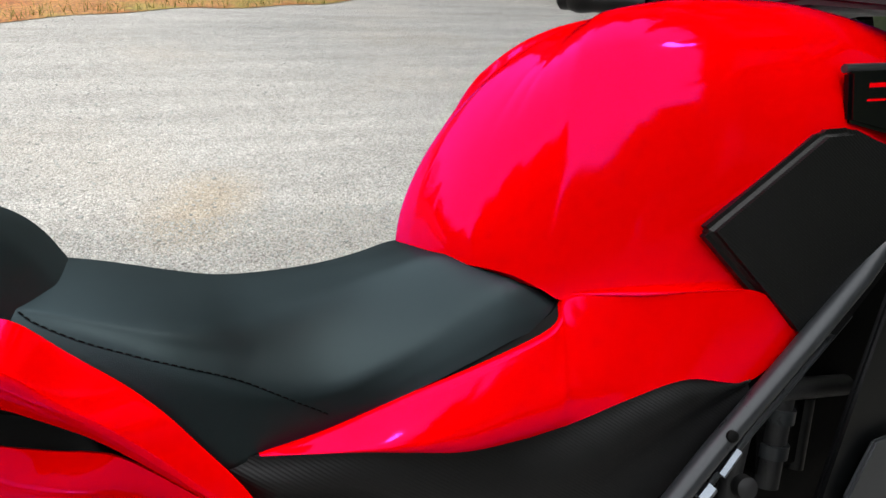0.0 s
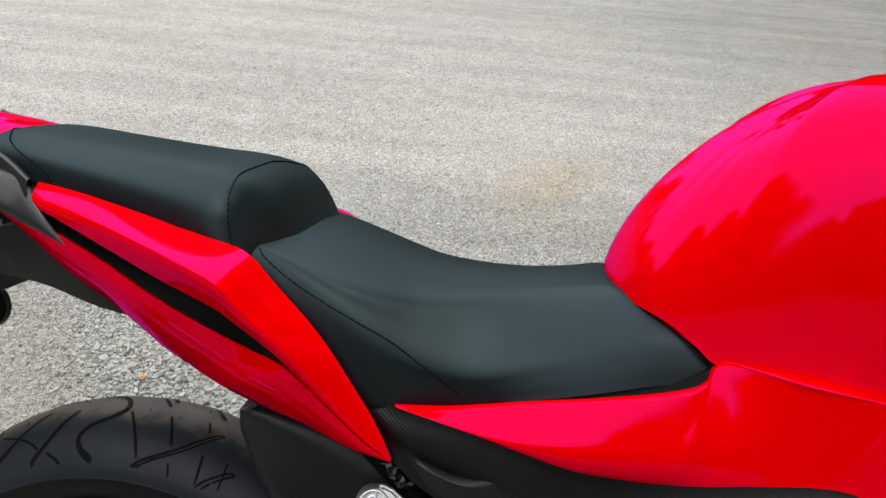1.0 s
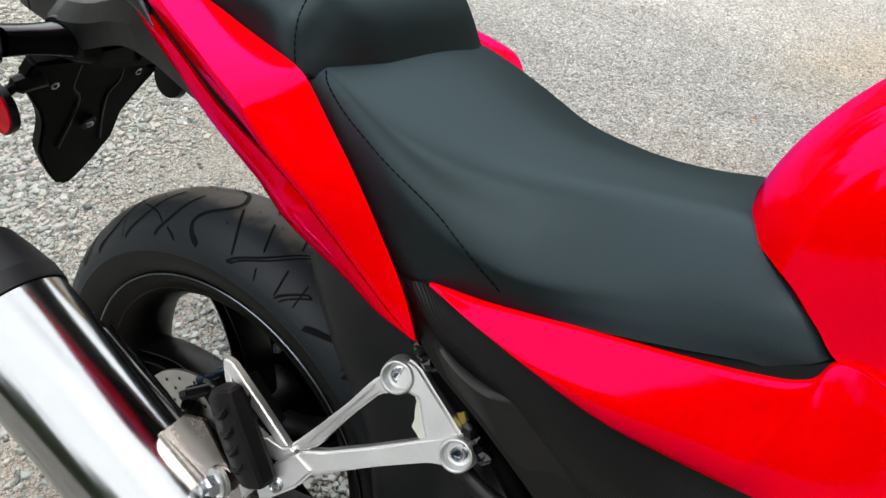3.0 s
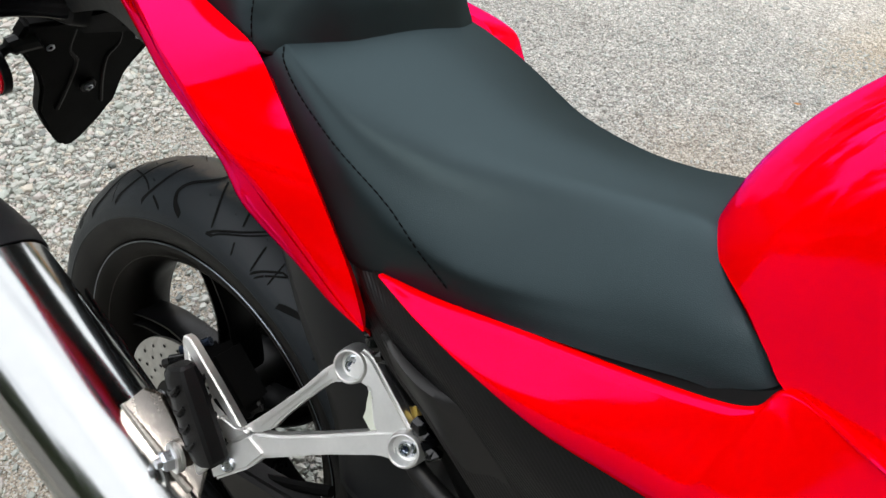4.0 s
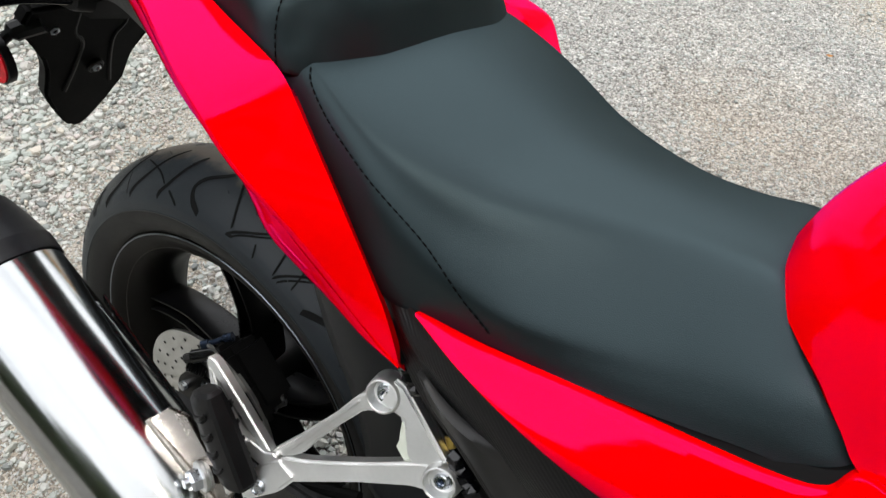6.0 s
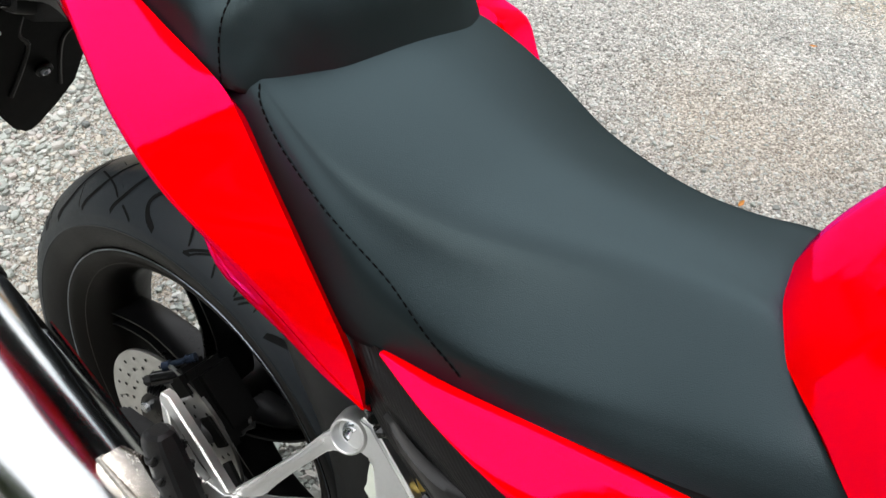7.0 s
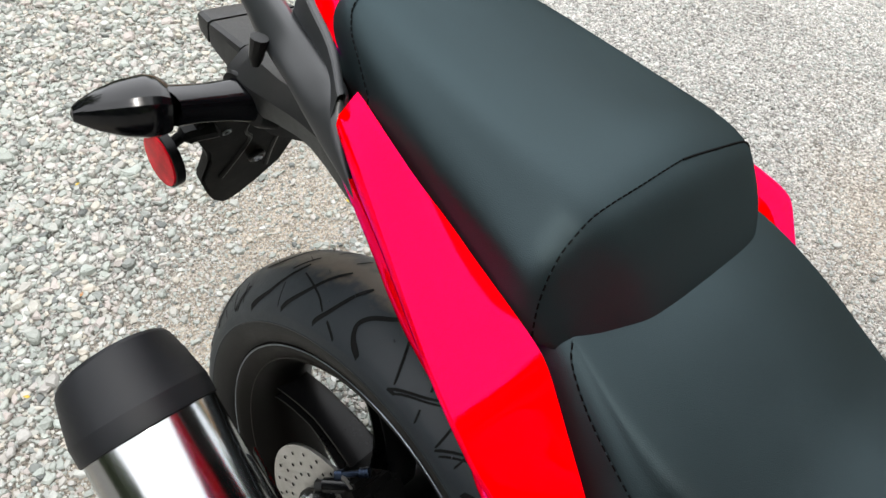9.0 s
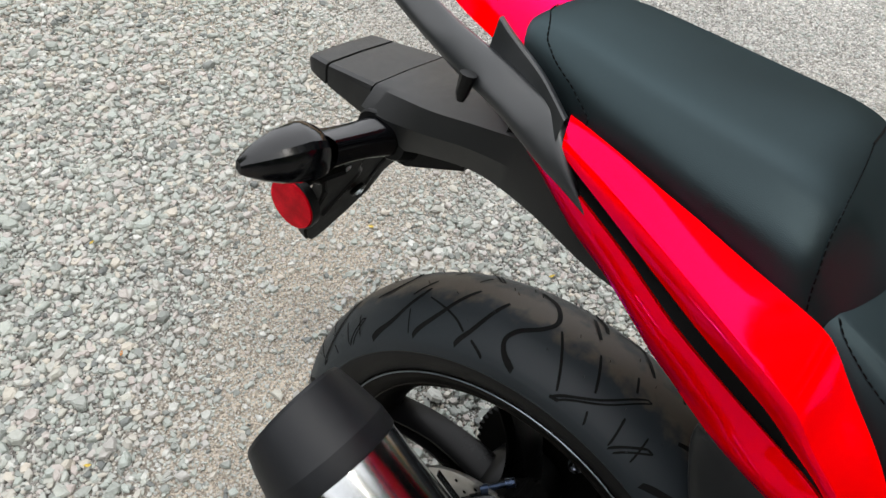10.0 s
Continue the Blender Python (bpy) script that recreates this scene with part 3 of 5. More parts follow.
ends = [(sx + rng.uniform(-3, 3), y + rng.uniform(-1, 1), h * rng.uniform(0.85, 1.15)) for sx, h in ((-27, 5), (11, 14)) for y in range(-14, 24, 2)]
woods("far_woods", far + ends, "unseen green broad-leaved woods round the yard with added end rows")
woods("near_tree_screen", near + west, "unseen green trees of uneven height added to darken paint reflections", 0.03)
bm = bmesh.new()
for x, y, h in far + near + west + ends:
    tube_bm([(x, y, -0.1), (x + 0.1, y, h * 0.35), (x, y + 0.1, h * 0.8)], [0.22, 0.16, 0.05], 6, bm=bm)
tagged(part("tree_trunks", bm, BARK, None), "brown trunks of the unseen surrounding woods", "trees", kind="stuff")

# ---- motorcycle: built upright (rear axle over x = 0), then leant on its stand ----
LEAN = 15.56
bike = new("motorcycle")
bike.empty_display_size = 0.2
bike.matrix_world = Matrix.Translation((0, 0, 0.07)) @ Matrix.Rotation(-radians(LEAN), 4, "X") @ Matrix.Translation((0, 0, -0.07))
tagged(bike, "red and black sport motorcycle leaning on its stand on gravel", "motorcycle")
AXLE_Z = 0.313


def settle(p, share=0.07):
    """The far half sits lower than the near one: the machine leans a little more than its near flank shows."""
    p = np.array(p, float)
    w = p[..., 1] + 0.12
    drop = np.where(w > 0.04, w, np.clip(w + 0.04, 0, 0.08) ** 2 / 0.16)
    p[..., 2] -= share * drop
    return p


def settle_bm(bm):
    for v in bm.verts:
        v.co = Vector(settle(v.co))
    return bm


def both(name, bm, material, parent, label="", **k):
    """The part of one flank and its mirror image on the other."""
    other = settle_bm(mirrored_bm(bm))
    a = part(name, bm, material, parent, label, **k)
    b = part(name, other, material, parent, label, **k)
    return a, b


# fuel tank: meridians fall from the spine to the lower outline
def build_tank():
    base = [(0.463, 0, 0.838), (0.467, -0.045, 0.838), (0.477, -0.075, 0.837), (0.492, -0.096, 0.834), (0.511, -0.111, 0.827),
            (0.530, -0.122, 0.815), (0.550, -0.130, 0.803), (0.60, -0.145, 0.800), (0.66, -0.156, 0.797), (0.72, -0.162, 0.79),
            (0.80, -0.165, 0.83), (0.88, -0.160, 0.87), (0.96, -0.142, 0.91), (1.03, -0.118, 0.94), (1.068, -0.06, 0.955), (1.075, 0, 0.96)]
    spine = [(0.70, 1.055)] * 7 + [(0.715, 1.057), (0.745, 1.061), (0.78, 1.063), (0.82, 1.064), (0.87, 1.061), (0.92, 1.053), (0.95, 1.046), (0.955, 1.044), (0.955, 1.044)]
    power = [1.76, 1.68, 1.68, 1.78, 2.0, 2.3, 2.65, 3.05, 3.25, 3.2, 2.9, 2.5, 2.3, 2.1, 2.0, 2.0]
    b = crn(base, 91)
    s = crn([(x, 0, z) for x, z in spine], 91)
    pw = np.interp(np.linspace(0, 15, 91), range(16), power)
    loop_b = np.vstack([b, (b[1:-1] * [1, -1, 1])[::-1]])
    loop_s = np.vstack([s, s[1:-1][::-1]])
    loop_p = np.r_[pw, pw[1:-1][::-1]]
    kn = np.interp(np.linspace(0, 15, 91), [0, 4, 7, 8.5, 10, 12, 15], [0, 0.1, 0.9, 0.9, 0.35, 0, 0])
    loop_k = np.r_[kn, kn[1:-1][::-1]]
    rows = []
    for k in range(41):
        a = math.pi / 2 * (0.004 + 0.996 * k / 40)
        h, v = math.sin(a) ** (2 / loop_p), math.cos(a) ** (2 / loop_p)
        r = loop_s + (loop_b - loop_s) * np.stack([h, h, 1 - v], -1)
        r[:, 1] *= 1 + 0.15 * loop_k * math.sin(2 * a)  # the knee recess tucks in under the shoulder
        rows.append(r)
    bm = grid(rows, close_v=True)
    bmesh.ops.holes_fill(bm, edges=bm.edges, sides=0)
    crown = [v for v in bm.verts if (v.co - Vector((0.70, 0, 1.06))).length < 0.15]
    for _ in range(14):
        bmesh.ops.smooth_vert(bm, verts=crown, factor=0.5, use_axis_x=True, use_axis_y=True, use_axis_z=True)
    brow = [v for v in bm.verts if (v.co - Vector((0.96, 0, 1.03))).length < 0.22 and v.co.z > 0.93]
    for _ in range(20):
        bmesh.ops.smooth_vert(bm, verts=brow, factor=0.5, use_axis_x=True, use_axis_y=True, use_axis_z=True)
    settle_bm(bm)
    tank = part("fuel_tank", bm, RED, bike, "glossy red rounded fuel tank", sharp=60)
    return tank


tank = build_tank()

# red flank panel under the seat and tank
top = [(0.290, -0.1475, 0.7390), (0.336, -0.1455, 0.7435), (0.40, -0.1425, 0.7555), (0.461, -0.1400, 0.7665), (0.514, -0.1375, 0.779), (0.538, -0.1355, 0.789),
       (0.551, -0.134, 0.807), (0.60, -0.153, 0.806), (0.66, -0.167, 0.803), (0.715, -0.173, 0.797), (0.768, -0.173, 0.765)]
low = [(0.291, -0.1485, 0.737), (0.345, -0.163, 0.733), (0.395, -0.166, 0.722), (0.44, -0.160, 0.709), (0.485, -0.153, 0.7035), (0.515, -0.152, 0.704),
       (0.545, -0.154, 0.708), (0.590, -0.160, 0.719), (0.645, -0.169, 0.729), (0.712, -0.173, 0.716), (0.768, -0.173, 0.748)]
T, B_ = crn(top, 80), crn(low, 80)
flange = np.interp(np.arange(80), [0, 6, 36, 44, 52, 79], [0.15, 1, 1, 0.35, 0.1, 0.1])[:, None]
C_ = T + np.array([0, -0.0062, -0.0028]) * flange
rows = [T, T * 0.45 + C_ * 0.55 + np.array([0, 0, 0.0003]) * flange]
for i in range(18):
    u = max(0.0, (i - 1) / 16)
    bulge = 0.0085 * (u / 0.72) * math.cos(math.pi / 2 * max(0.0, (u - 0.55) / 0.45)) ** 0.8
    mid = C_ * (1 - u) + B_ * u
    if i == 0:
        mid = mid + np.array([0, 0.0008, 0.0004]) * flange
    mid[:, 1] -= bulge * np.interp(np.arange(80), [0, 12, 30, 42, 49, 56, 79], [0.1, 0.9, 1.2, 1.4, 0.6, 0.0, 0.0])
    rows.append(mid)
lip_in = T + np.array([0, 0.02, -0.006])
low_in = B_ + np.array([0, 0.02, 0.004])
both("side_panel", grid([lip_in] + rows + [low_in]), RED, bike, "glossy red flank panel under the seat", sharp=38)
crease = cr([(0.553, -0.1335, 0.8092), (0.58, -0.1455, 0.8080), (0.61, -0.1570, 0.8062), (0.66, -0.1678, 0.8040), (0.70, -0.1725, 0.8005)], 40)
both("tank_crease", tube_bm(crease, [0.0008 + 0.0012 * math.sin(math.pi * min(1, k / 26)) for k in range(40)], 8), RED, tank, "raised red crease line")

# carbon-look cover below the red panel
ctop = crn([(0.246, -0.139, 0.748), (0.270, -0.1425, 0.742)] + [(x, y + min(0.008, 0.002 + 0.06 * (x - 0.29)), z + min(0.006, 0.08 * (x - 0.291))) for x, y, z in low[:10]], 80)
clow = crn([(0.262, -0.135, 0.700), (0.290, -0.147, 0.688), (0.314, -0.149, 0.6685), (0.351, -0.150, 0.6485), (0.400, -0.152, 0.6185), (0.445, -0.152, 0.588), (0.49, -0.152, 0.572), (0.53, -0.155, 0.57),
            (0.57, -0.16, 0.59), (0.61, -0.165, 0.62), (0.655, -0.17, 0.655), (0.712, -0.174, 0.705)], 80)
rows = [ctop + np.array([0, 0.02, 0.0])]
for i in range(13):
    u = i / 12
    r = ctop * (1 - u) + clow * u
    r[:, 1] -= 0.006 * math.sin(math.pi * min(1, max(0, u - 0.1) * 2.2)) * np.interp(np.arange(80), [0, 14, 79], [0.2, 1, 1])
    rows.append(r)
rows.append(clow + np.array([0, 0.03, 0]))
cover = both("frame_cover", grid(rows), CARBON, bike, "black carbon-embossed plastic frame cover", sharp=50)[0]
# soft bulge with a crisp upper lip in the cover
s_up = cr([(0.306, -0.1545, 0.697), (0.335, -0.1570, 0.687), (0.362, -0.1580, 0.685), (0.393, -0.1575, 0.695)], 30)
s_dn = cr([(0.3225, -0.1535, 0.6695), (0.357, -0.1545, 0.652), (0.400, -0.1555, 0.629), (0.432, -0.156, 0.644)], 30)
sw = [s_up + [0, 0.004, 0.001], s_up + [0, -0.0005, 0]]
for u in (0.06, 0.2, 0.45, 0.75, 1.0):
    bulge = 0.0045 * (1 - u) ** 1.2 * np.sin(np.pi * np.linspace(0.04, 0.96, 30))
    r = s_up * (1 - u) + s_dn * u
    r[:, 1] -= bulge - 0.003 * u
    sw.append(r)
part("cover_swage", grid(sw), SMOOTHBLACK, cover, "smooth raised swage", sharp=50)

# knee panel ahead of the tank flank
wedge = [(0.653, -0.169, 0.855), (0.786, -0.169, 0.9295), (0.822, -0.170, 0.930), (0.864, -0.170, 0.913), (0.94, -0.174, 0.892), (0.97, -0.176, 0.85), (0.88, -0.176, 0.80), (0.81, -0.174, 0.735), (0.758, -0.170, 0.747)]
both("knee_panel", plate_bm([(x, y + 0.012, z) for x, y, z in wedge], 0.02, (0, -1, 0.08), 0.007, 3), CARBON, bike, "black carbon-embossed knee panel")

# rider seat
seat_sections = [  # x, centre height, shoulder (y, z), flank (y, z), lower edge (y, z)
    (0.135, 0.868, (0.112, 0.861), (0.131, 0.850), (0.142, 0.83)),
    (0.165, 0.867, (0.120, 0.856), (0.137, 0.846), (0.148, 0.815)),
    (0.20, 0.861, (0.127, 0.846), (0.1435, 0.831), (0.151, 0.785)),
    (0.235, 0.852, (0.128, 0.835), (0.149, 0.811), (0.151, 0.752)),
    (0.265, 0.844, (0.121, 0.827), (0.150, 0.793), (0.147, 0.733)),
    (0.30, 0.837, (0.107, 0.821), (0.146, 0.779), (0.142, 0.735)),
    (0.345, 0.835, (0.086, 0.822), (0.137, 0.774), (0.140, 0.743)),
    (0.39, 0.837, (0.068, 0.827), (0.127, 0.783), (0.138, 0.752)),
    (0.43, 0.842, (0.062, 0.834), (0.119, 0.795), (0.136, 0.761)),
    (0.465, 0.846, (0.066, 0.841), (0.116, 0.808), (0.134, 0.770)),
    (0.50, 0.841, (0.080, 0.837), (0.117, 0.816), (0.132, 0.780)),
    (0.53, 0.828, (0.099, 0.823), (0.118, 0.810), (0.1295, 0.785)),
    (0.545, 0.812, (0.10, 0.806), (0.117, 0.804), (0.1245, 0.792)),
]


def seat_half(x, c, sh, fl, lo):
    return [(x, 0, c), (x, -sh[0] * 0.6, c * 0.58 + sh[1] * 0.42 + 0.0008), (x, -sh[0], sh[1] + 0.001), (x, -(sh[0] + fl[0]) / 2 - 0.002, (sh[1] + fl[1]) / 2 + 0.002),
            (x, -fl[0], fl[1]), (x, -(fl[0] + lo[0]) / 2 - 0.002, (fl[1] + lo[1]) / 2), (x, -lo[0], lo[1])]


def seat_surface(sections, n_along, n_across):
    halves = np.array([seat_half(*s) for s in sections])
    along = np.stack([crn(halves[:, k], n_along) for k in range(halves.shape[1])], 1)
    rows = []
    for r in along:
        full = np.vstack([r[1:][::-1] * [1, -1, 1], r])
        rows.append(crn(full, n_across))
    return rows


rows = seat_surface(seat_sections, 60, 61)
rows = [settle(np.vstack([[r[0] + [0, -0.012, -0.006]], r, [r[-1] + [0, 0.012, -0.006]]]), 0.055) for r in rows]
bm = grid(rows)
bmesh.ops.holes_fill(bm, edges=[e for e in bm.edges if e.is_boundary], sides=0)
seat = part("rider_seat", bm, VINYL, bike, "black grained vinyl rider seat with stitched side seam", sharp=70)


def on_flank(section_rows, pts, lift):
    """Lays points, given by x and z, on to the near flank of a seat."""
    arr = np.array(section_rows)[:, 1:-1]
    out = []
    for x, z in pts:
        i = int(np.clip(np.searchsorted(arr[:, 0, 0], x) - 1, 0, len(arr) - 2))
        w = (x - arr[i, 0, 0]) / (arr[i + 1, 0, 0] - arr[i, 0, 0])
        s = arr[i] * (1 - w) + arr[i + 1] * w
        s = s[len(s) // 2:]
        out.append((x, np.interp(z, s[::-1, 2], s[::-1, 1]) - lift, z + lift * 0.4))
    return np.array(out)


def seam_parts(path, parent, name="seam", pitch=0.0056):
    part(name, tube_bm(path, 0.0004, 6), VINYL, parent, "sewn seam line")
    d = np.r_[0, np.cumsum(np.linalg.norm(np.diff(path, axis=0), axis=1))]
    bm = bmesh.new()
    n = int(d[-1] / pitch)
    for i in range(n):
        a, b = (i + 0.18) * pitch, (i + 0.82) * pitch
        pa, pb = [np.array([np.interp(s, d, path[:, k]) for k in range(3)]) for s in (a, b)]
        o = np.array([0.0002, -0.0002, 0.0003])
        tube_bm([pa + o, (pa + pb) / 2 + o * 1.3, pb + o], 0.00055, 5, bm=bm)
    part("stitches", bm, THREAD, parent, kind="stuff")


seam = cr([(0.160, 0, 0.855), (0.169, 0, 0.848), (0.193, 0, 0.834), (0.221, 0, 0.821), (0.25, 0, 0.808), (0.279, 0, 0.794), (0.305, 0, 0.778), (0.342, 0, 0.753)], 80)
seam = on_flank(rows, seam[:, [0, 2]], 0.0004)
seam_parts(seam, seat)
seam_l = settle(seam * [1, -1, 1])
part("seam", tube_bm(seam_l, 0.0009, 6), THREAD, seat, "sewn seam line")

# black plastic lip round the nose of the seat
lipc = cr([(0.40, -0.132, 0.744), (0.44, -0.132, 0.754), (0.48, -0.1315, 0.765), (0.522, -0.1318, 0.777), (0.545, -0.1285, 0.789), (0.552, -0.116, 0.801)], 40)
both("seat_base_lip", grid([lipc + [-0.004, 0.03, 0.008], lipc + [-0.002, 0.004, 0.007], lipc + [0.001, -0.0005, 0.002], lipc + [0, 0.004, -0.012]]), DARK, bike, "black plastic seat base edge", thick=0.003)

# pillion seat
pill_sections = [
    (-0.128, 0.905, (0.050, 0.900), (0.066, 0.895), (0.070, 0.885)),
    (-0.118, 0.928, (0.066, 0.921), (0.084, 0.908), (0.086, 0.885)),
    (-0.09, 0.935, (0.074, 0.927), (0.097, 0.911), (0.101, 0.885)),
    (-0.045, 0.932, (0.084, 0.925), (0.112, 0.907), (0.116, 0.880)),
    (0.0, 0.929, (0.092, 0.922), (0.122, 0.903), (0.125, 0.875)),
    (0.05, 0.927, (0.099, 0.919), (0.131, 0.897), (0.134, 0.866)),
    (0.100, 0.926, (0.104, 0.916), (0.138, 0.891), (0.141, 0.857)),
    (0.128, 0.919, (0.102, 0.910), (0.138, 0.886), (0.146, 0.852)),
    (0.147, 0.908, (0.090, 0.900), (0.125, 0.876), (0.1415, 0.850)),
    (0.162, 0.893, (0.079, 0.886), (0.110, 0.867), (0.128, 0.847)),
    (0.174, 0.876, (0.066, 0.869), (0.093, 0.857), (0.107, 0.843)),
    (0.184, 0.860, (0.051, 0.854), (0.074, 0.847), (0.087, 0.839)),
    (0.194, 0.845, (0.034, 0.841), (0.050, 0.838), (0.060, 0.833)),
]
prow = seat_surface(pill_sections, 60, 51)
prow = [settle(np.vstack([[r[0] + [0, -0.01, -0.008]], r, [r[-1] + [0, 0.01, -0.008]]])) for r in prow]
bm = grid(prow)
bmesh.ops.holes_fill(bm, edges=[e for e in bm.edges if e.is_boundary], sides=0)
pillion = part("pillion_seat", bm, VINYL, bike, "black grained vinyl pillion seat with stitched front panel", sharp=70)


def section_path(surface_rows, ys, xs_, lift):
    """A line over the seat from flank to flank; x is given for some distances from the middle."""
    arr = np.array(surface_rows)[:, 1:-1]
    out = []
    for j in range(arr.shape[1]):
        col = arr[:, j]
        g = col[:, 0] - np.interp(np.abs(col[:, 1]), ys, xs_)
        i = int(np.argmin(np.abs(g)))
        i0, i1 = (i, min(i + 1, len(g) - 1)) if g[i] < 0 else (max(i - 1, 0), i)
        w = 0 if g[i1] == g[i0] else -g[i0] / (g[i1] - g[i0])
        p = col[i0] * (1 - w) + col[i1] * w
        out.append((p[0], p[1] + np.sign(p[1]) * lift * 0.6, p[2] + lift * 0.8))
    return np.array(out)


front_seam = section_path(prow, [0, 0.05, 0.1, 0.124, 0.134, 0.140, 0.144], [0.126, 0.128, 0.129, 0.131, 0.134, 0.138, 0.147], 0.0004)
seam_parts(cr(front_seam[24:], 110), pillion, "front_seam")
part("front_seam", tube_bm(front_seam[:26], 0.0009, 6), THREAD, pillion)
rear_seam = section_path(prow, [0, 0.052, 0.09, 0.102, 0.115, 0.12], [-0.121, -0.113, -0.092, -0.076, -0.046, -0.03], 0.0004)
seam_parts(cr(rear_seam, 110), pillion, "rear_seam")

# tail panels
inner = [(-0.047, -0.115, 0.887), (-0.004, -0.128, 0.885), (0.034, -0.136, 0.880), (0.066, -0.139, 0.874), (0.096, -0.143, 0.868), (0.126, -0.147, 0.863), (0.160, -0.153, 0.858),
         (0.186, -0.155, 0.832), (0.2128, -0.1598, 0.8097), (0.2350, -0.1606, 0.7850), (0.2541, -0.1575, 0.7563), (0.2744, -0.1562, 0.7268), (0.2918, -0.1565, 0.6946)]
ridge = [(-0.038, -0.138, 0.879), (0.0, -0.1545, 0.8755), (0.032, -0.1685, 0.8715), (0.065, -0.1835, 0.867), (0.097, -0.1975, 0.862), (0.128, -0.2105, 0.856), (0.161, -0.2195, 0.847),
         (0.179, -0.2135, 0.825), (0.198, -0.204, 0.804), (0.219, -0.190, 0.778), (0.241, -0.176, 0.747), (0.266, -0.163, 0.714), (0.291, -0.155, 0.691)]
under = [(-0.034, -0.139, 0.869), (0.002, -0.154, 0.862), (0.034, -0.164, 0.853), (0.067, -0.175, 0.844), (0.098, -0.184, 0.835), (0.127, -0.192, 0.828), (0.154, -0.200, 0.822),
         (0.174, -0.200, 0.809), (0.193, -0.195, 0.794), (0.213, -0.186, 0.772), (0.238, -0.173, 0.741), (0.265, -0.1615, 0.711), (0.291, -0.155, 0.6905)]
strip_top = [(-0.083, -0.131, 0.873), (-0.045, -0.139, 0.862), (-0.004, -0.146, 0.8475), (0.04, -0.156, 0.832), (0.085, -0.165, 0.8125), (0.13, -0.166, 0.793), (0.170, -0.172, 0.781),
             (0.190, -0.180, 0.779), (0.206, -0.186, 0.7745), (0.222, -0.1818, 0.7595), (0.243, -0.1715, 0.7345), (0.268, -0.1615, 0.7075), (0.291, -0.1555, 0.6905)]
strip_low = [(-0.088, -0.122, 0.863), (-0.056, -0.114, 0.834), (-0.020, -0.112, 0.804), (0.016, -0.114, 0.785), (0.046, -0.116, 0.766), (0.074, -0.119, 0.748), (0.096, -0.123, 0.739),
             (0.118, -0.131, 0.7325), (0.145, -0.142, 0.7275), (0.180, -0.148, 0.719), (0.218, -0.152, 0.710), (0.255, -0.1545, 0.6965), (0.290, -0.1555, 0.690)]
N = 72
ST, SL = crn(strip_top, N), crn(strip_low, N)
# upper blade: a long top face and a crisp front face


def kneed(pts):
    """A line bent at its seventh point, the bend rounded a little."""
    f = np.vstack([crn(pts[:7], 56), crn(pts[6:], 56)[1:]])
    for _ in range(11):
        f[1:-1] = f[:-2] * 0.25 + f[1:-1] * 0.5 + f[2:] * 0.25
    return f


i_, r_, u_ = kneed(inner), kneed(ridge), kneed(under)
rows = [i_ + [0, 0.012, -0.016], i_ + [0, 0.0012, -0.002], i_]
for u in (0.02, 0.05, 0.15, 0.3, 0.5, 0.7, 0.85, 0.93):
    rows.append(i_ * (1 - u) + r_ * u + np.array([0, -0.0001, 0.0003]) * math.sin(math.pi * u))
rows += [r_ * 0.955 + i_ * 0.045 - [0, 0, 0.0002], r_ * 0.90 + i_ * 0.02 + u_ * 0.08, r_ * 0.80 + u_ * 0.20 + [0, -0.0004, 0], r_ * 0.6 + u_ * 0.4 + [0, -0.0012, 0], r_ * 0.25 + u_ * 0.75 + [0, -0.0008, 0], u_, u_ + [0, 0.004, 0.0005]]
bm = grid(rows)
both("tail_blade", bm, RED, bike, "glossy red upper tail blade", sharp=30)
rows = [ST + [0, 0.004, -0.0005], ST]
for u in (0.15, 0.35, 0.55, 0.75, 0.9):
    rows.append(ST * (1 - u) + SL * u + np.array([0, -0.0115, 0.001]) * math.sin(math.pi * u ** 0.85) ** 1.2 * np.interp(np.arange(N), [0, 20, 50, N - 1], [0.2, 1, 1, 0])[:, None])
rows += [SL, SL + np.array([0, 0.02, 0.003]) * np.interp(np.arange(N), [0, 50, N - 8, N - 1], [1, 1, 0.1, 0.0])[:, None]]
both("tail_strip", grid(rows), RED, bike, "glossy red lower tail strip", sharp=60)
ST_ = kneed(strip_top)[::2]
both("tail_slot", grid([u_[::2][:len(ST_)] + [0, 0.003, 0.001], (u_[::2][:len(ST_)] + ST_) / 2 + [0, 0.02, 0], ST_ + [0, 0.003, -0.001]]), DARK, bike, "black recess between the tail panels")

# red cover at the very tail
ct = []
for x, hw, zt, zs in ((-0.078, 0.106, 0.912, 0.895), (-0.105, 0.099, 0.926, 0.898), (-0.135, 0.091, 0.934, 0.903), (-0.165, 0.081, 0.938, 0.907), (-0.19, 0.071, 0.940, 0.912), (-0.215, 0.058, 0.939, 0.918), (-0.235, 0.045, 0.933, 0.920), (-0.243, 0.034, 0.925, 0.915)):
    half = [(x, 0, zt), (x, -hw * 0.5, zt - 0.002), (x, -hw * 0.85, zt - 0.012), (x, -hw, zs)]
    ct.append(np.vstack([np.array(half[1:])[::-1] * [1, -1, 1], half]))
ct = np.array(ct)
rows = [settle(crn(r, 29)) for r in np.stack([crn(ct[:, k], 24) for k in range(7)], 1)]
bm = grid(rows)
bmesh.ops.holes_fill(bm, edges=[e for e in bm.edges if e.is_boundary], sides=0)
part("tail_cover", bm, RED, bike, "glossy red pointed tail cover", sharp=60)

